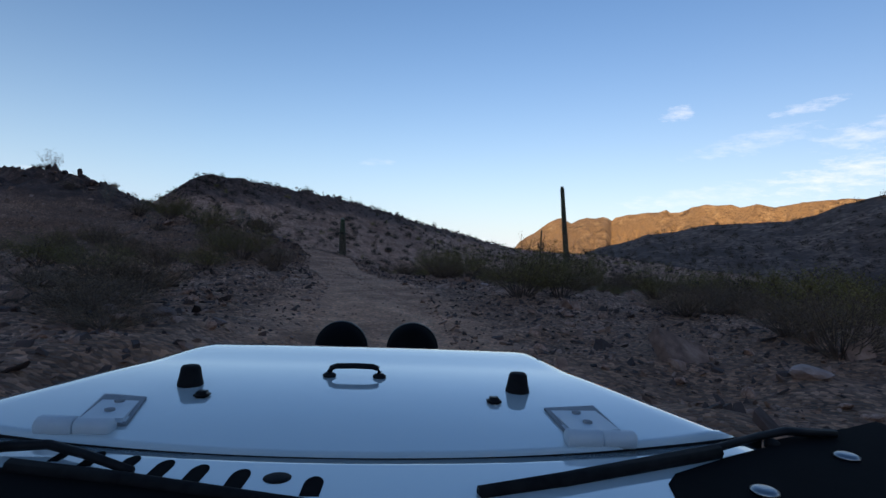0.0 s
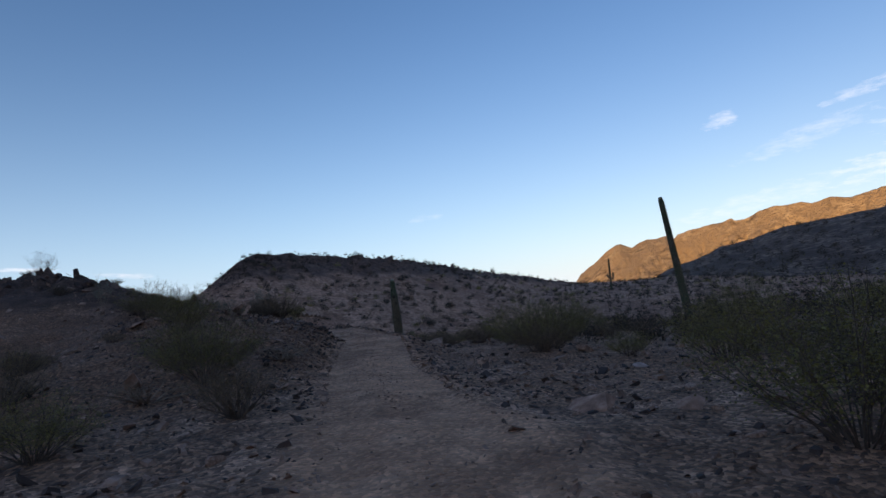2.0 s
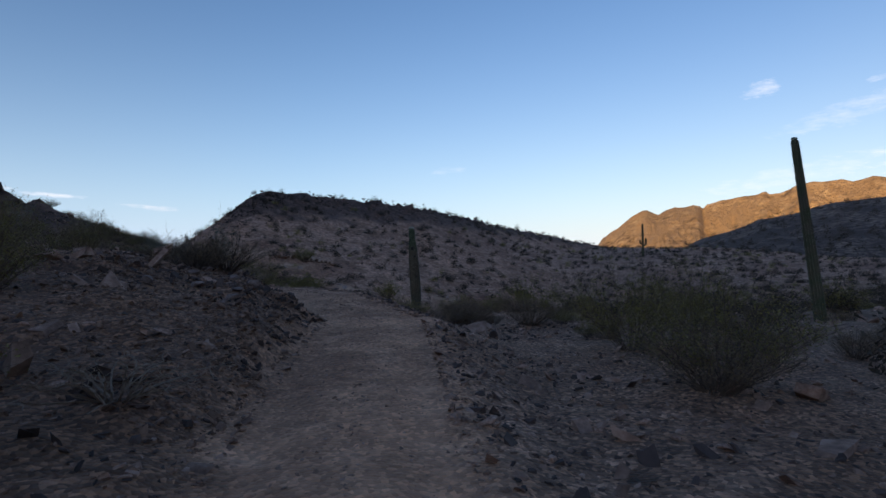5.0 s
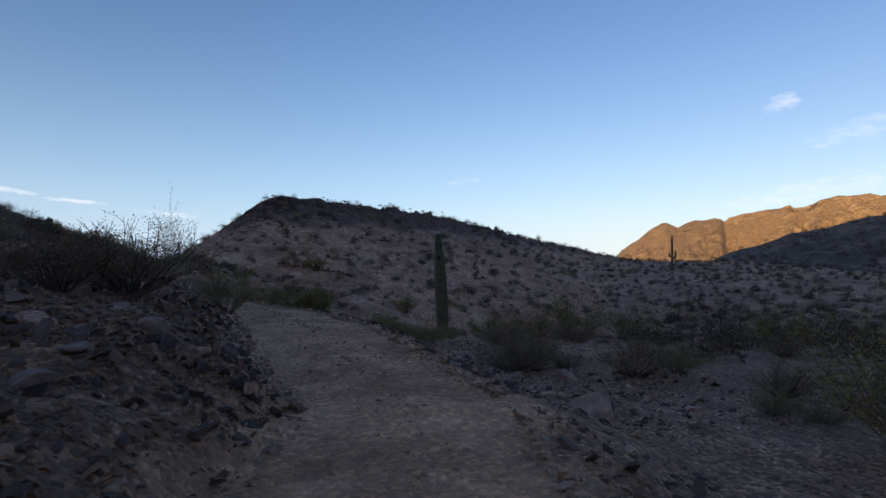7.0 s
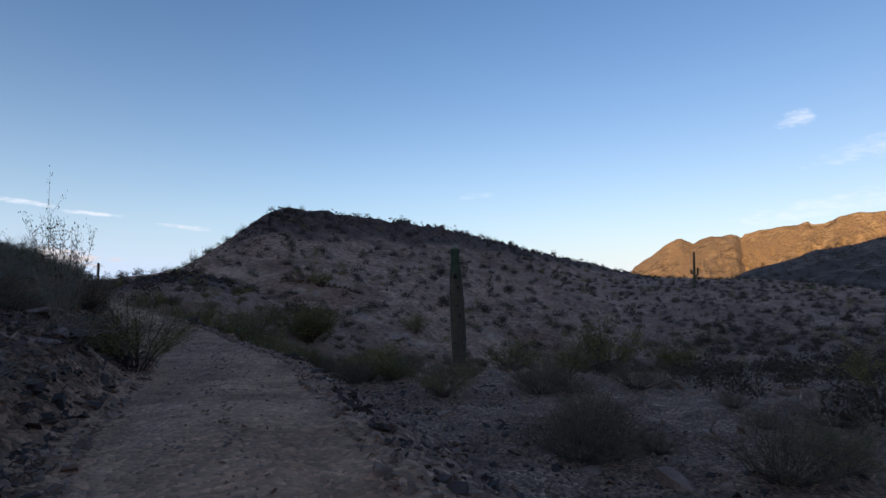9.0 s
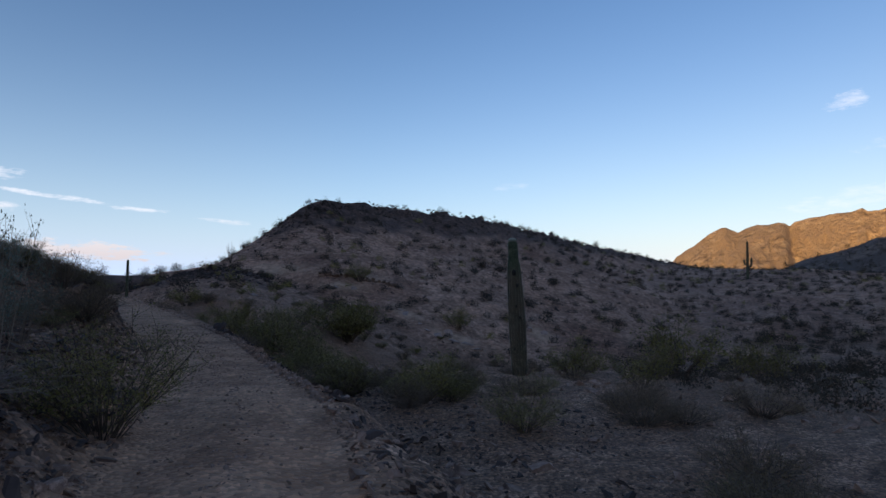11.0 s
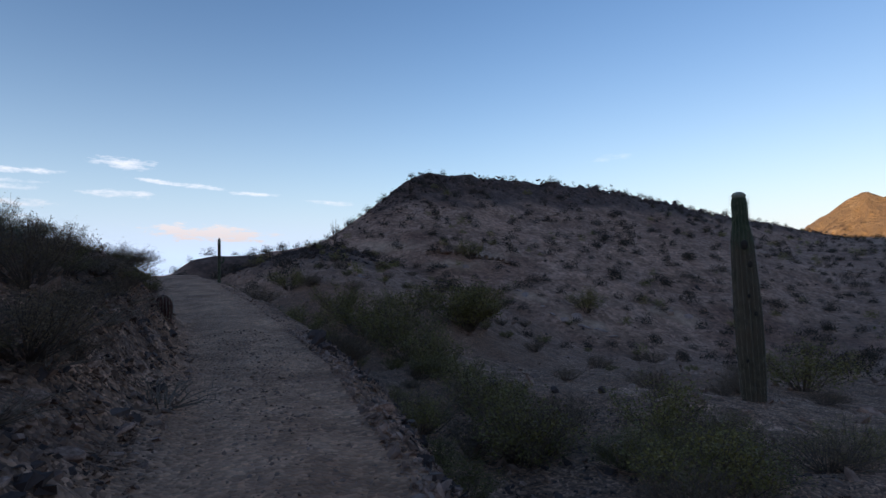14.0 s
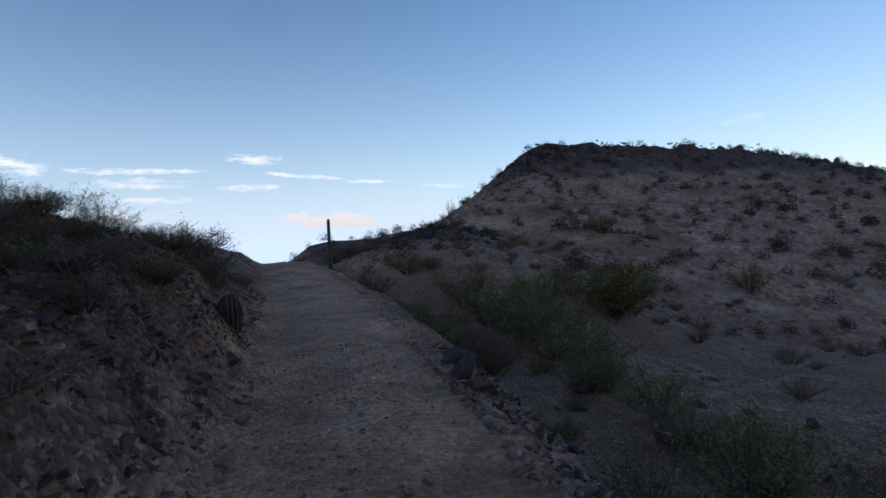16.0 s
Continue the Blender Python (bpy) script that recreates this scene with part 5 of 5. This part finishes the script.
part("bolt", turned([(0.012, -0.318), (0.012, -0.308), (0.006, -0.304)], 14, "z", (0.618, 0.895, 0)), M_RUBBER, cowl)

# bonnet hinges
for plate, bx0, bx1, by in (([(-0.524, 1.022), (-0.452, 1.010), (-0.428, 0.893), (-0.500, 0.890)], -0.545, -0.435, 0.872),
                            ([(0.262, 1.000), (0.352, 1.018), (0.360, 0.890), (0.272, 0.868)], 0.258, 0.370, 0.862)):
    bm = bmesh.new()
    top = [bm.verts.new((x, y, -0.2925)) for x, y in plate]
    low = [bm.verts.new((x, y, -0.318)) for x, y in plate]
    bm.faces.new(top)
    for k in range(4):
        bm.faces.new((top[k], low[k], low[(k + 1) % 4], top[(k + 1) % 4]))
    bmesh.ops.recalc_face_normals(bm, faces=bm.faces)
    bmesh.ops.bevel(bm, geom=[e for e in bm.edges], offset=0.004, segments=2, affect="EDGES")
    hinge = part("hinge", bm, M_HINGE, car, "white metal bonnet hinge", False)
    mx, my = sum(p[0] for p in plate) / 4, sum(p[1] for p in plate) / 4
    # added larger outline: the recess's shaded edge round the plate, as grey colour
    bm = bmesh.new()
    top = [bm.verts.new((mx + (x - mx) * 1.08, my + (y - my) * 1.06, bulge(y) - 0.3060)) for x, y in plate]
    low = [bm.verts.new((mx + (x - mx) * 1.08, my + (y - my) * 1.06, -0.320)) for x, y in plate]
    bm.faces.new(top)
    for k in range(4):
        bm.faces.new((top[k], low[k], low[(k + 1) % 4], top[(k + 1) % 4]))
    bmesh.ops.recalc_face_normals(bm, faces=bm.faces)
    part("edge_shade", bm, M_EDGESHADE_SCREW, hinge, "grey outline added for the shaded recess round the hinge", False)
    mid = (bx0 + bx1) / 2
    part("knuckle", turned([(0.013, 0), (0.016, 0.003), (0.016, mid - bx0 - 0.002), (0.0145, mid - bx0)], 24, "x", (bx0, by, -0.299)), M_HINGE, hinge)
    part("knuckle", turned([(0.012, 0.001), (0.0145, 0.004), (0.0145, bx1 - mid - 0.004), (0.011, bx1 - mid)], 24, "x", (mid, by, -0.299)), M_HINGE, hinge)
    for q in (0.35, 0.75):
        sx, sy = (plate[0][0] + plate[1][0]) / 2 * q + (plate[2][0] + plate[3][0]) / 2 * (1 - q), (plate[0][1] + plate[1][1]) / 2 * q + (plate[2][1] + plate[3][1]) / 2 * (1 - q)
        part("screw", turned([(0.008, -0.295), (0.008, -0.2895), (0.004, -0.2885)], 14, "z", (sx, sy, 0)), M_EDGESHADE_SCREW, hinge)

# rubber stops, washer nozzles, loop
for x, y in ((-0.436, 1.176), (0.245, 1.186)):
    part("rubber_stop", turned([(0.024, -0.316), (0.024, -0.308), (0.022, -0.300), (0.018, -0.278), (0.015, -0.274), (0.006, -0.273)], 24, "z", (x * 0.94, y * 0.94, 0.0186)), M_RUBBER, car, "black rubber bonnet stop")
for x, y in ((-0.381, 1.088), (0.180, 1.092)):
    x, y = x * 0.95, y * 0.95
    bm = box(x - 0.013, x + 0.013, y - 0.014, y + 0.014, -0.2975, -0.2845, 0.005)
    part("washer_nozzle", bm, M_BLACK, car, "black washer nozzle")
loop = part("tie_loop", rod([(-0.156, 1.190, -0.281), (-0.152, 1.190, -0.272), (-0.141, 1.191, -0.268), (-0.103, 1.192, -0.267), (-0.066, 1.193, -0.268), (-0.055, 1.194, -0.272), (-0.051, 1.194, -0.281)], 0.006, 0.006, 10), M_BLACK, car, "black metal loop")
for x in (-0.156, -0.051):
    part("foot", turned([(0.014, -0.293), (0.014, -0.286), (0.008, -0.282)], 16, "z", (x, 1.192, 0)), M_BLACK, loop)

# driving lamps on the front bumper
for x, z in ((-0.228, -0.389), (0.028, -0.387)):
    lamp = part("driving_lamp", turned([(0.02, -0.085), (0.055, -0.075), (0.078, -0.045), (0.088, -0.01), (0.090, 0.03), (0.084, 0.034)], 40, "y", (x, 2.02, z)), M_TRIM, car, "black round driving lamp")
    part("guard", turned([(0.090, 0.0), (0.0935, 0.002), (0.0935, 0.03), (0.090, 0.032)], 40, "y", (x, 2.02, z)), M_BLACK, lamp)
    part("bracket", box(x - 0.02, x + 0.02, 1.98, 2.02, z - 0.22, z - 0.08, 0.004), M_BLACK, lamp)

# wipers and the dash below the screen, its colour blackened for the unlit cabin
for arm, blade in (([(0.76, 0.935, -0.306), (0.66, 0.925, -0.300), (0.600, 0.898, -0.300), (0.490, 0.840, -0.301), (0.36, 0.783, -0.303)], [(0.490, 0.836, -0.305), (0.221, 0.727, -0.306), (0.100, 0.686, -0.307)]),
                   ([(-0.60, 0.776, -0.306), (-0.540, 0.796, -0.302), (-0.485, 0.802, -0.300), (-0.420, 0.772, -0.301), (-0.340, 0.730, -0.305)], [(-0.50, 0.748, -0.310), (-0.345, 0.716, -0.311), (-0.145, 0.664, -0.312), (-0.05, 0.642, -0.312)])):
    wiper = part("wiper", rod(arm, 0.008, 0.006, 8), M_BLACK, car, "black windscreen wiper")
    part("blade", rod(blade, 0.012, 0.009, 8), M_RUBBER, wiper)


def slab(outline, z_top, z_low):
    bm = bmesh.new()
    top, low = [bm.verts.new((x, y, z_top)) for x, y in outline], [bm.verts.new((x, y, z_low)) for x, y in outline]
    bm.faces.new(top)
    n = len(outline)
    for k in range(n):
        bm.faces.new((top[k], low[k], low[(k + 1) % n], top[(k + 1) % n]))
    bmesh.ops.recalc_face_normals(bm, faces=bm.faces)
    return bm


dash = part("dash", slab([(-0.90, 0.800), (-0.70, 0.785), (-0.55, 0.758), (-0.42, 0.730), (-0.345, 0.715), (-0.25, 0.688), (-0.10, 0.650), (-0.05, 0.640), (-0.02, 0.632), (0.10, 0.620), (0.34, 0.620), (0.352, 0.690), (0.362, 0.730), (0.388, 0.764),
                          (0.50, 0.828), (0.597, 0.878), (0.645, 0.918), (0.825, 0.985), (0.92, 1.030), (0.92, 0.52), (-0.90, 0.52)], -0.311, -0.36), M_TRIM, car, "matt black dash and screen seal, blackened for the unlit cabin", False)
for x, y in ((0.48, 0.705), (0.70, 0.835)):
    part("screw", turned([(0.018, -0.312), (0.018, -0.307), (0.012, -0.304), (0.004, -0.3035)], 20, "z", (x, y, 0)), M_CHROME, dash, "bright round screw head")
seal_pts = [CX + 0.725 * (k / 20 - 1) for k in range(41)]
part("seam_seal", slab([(x, seam(x) + 0.0015) for x in seal_pts] + [(x, seam(x) - 0.0025) for x in reversed(seal_pts)], -0.3104, -0.34), M_RUBBER, car, "dark seam behind the bonnet", False)

# body below the bonnet, grille, wings, bumper, wheels
part("body", box(CX - 0.60, CX + 0.60, 0.62, 1.60, -0.98, -0.36, 0.03), M_PAINT, car)
grille = part("grille", box(CX - 0.46, CX + 0.46, 1.60, 1.70, -0.92, -0.40, 0.02), M_PAINT, car)
for k in range(7):
    x = CX - 0.24 + 0.08 * k
    part("slot", box(x - 0.022, x + 0.022, 1.695, 1.706, -0.78, -0.50, 0.004), M_TRIM, grille)
for x in (CX - 0.37, CX + 0.37):
    part("headlamp", turned([(0.085, 0.0), (0.085, 0.012), (0.06, 0.024), (0.01, 0.03)], 28, "y", (x, 1.695, -0.60)), M_CHROME, grille)
part("bumper", box(CX - 0.72, CX + 0.72, 1.88, 2.06, -0.86, -0.66, 0.03), M_BLACK, car, "black steel front bumper")
part("frame_rail", box(CX - 0.40, CX + 0.40, -1.7, 1.90, -1.06, -0.96, 0.02), M_BLACK, car)
part("tub", box(CX - 0.72, CX + 0.72, -1.75, 0.56, -0.98, -0.62, 0.03), M_PAINT, car)
for x in (CX - 0.78, CX + 0.78):
    for y in (1.20, -1.25):
        part("wing", box(x - 0.14, x + 0.14, y - 0.50, y + 0.50, -0.66, -0.60, 0.02), M_BLACK, car, "black wheel-arch flare")
        tyre = part("wheel", turned([(0.20, -0.13), (0.36, -0.14), (0.405, -0.11), (0.415, -0.05), (0.415, 0.05), (0.405, 0.11), (0.36, 0.14), (0.20, 0.13)], 40, "x", (x, y, -1.12)), M_RUBBER, car, "black off-road tyre")
        part("rim", turned([(0.05, -0.135), (0.19, -0.132), (0.21, -0.10), (0.21, 0.10), (0.19, 0.132), (0.05, 0.135)], 28, "x", (x, y, -1.12)), M_CHROME, tyre)
    part("axle", rod([(CX, 1.2 if x < CX else -1.25, -1.12), (x, 1.2 if x < CX else -1.25, -1.12), (2 * CX - x, 1.2 if x < CX else -1.25, -1.12)], 0.05, 0.05, 10), M_BLACK, car)
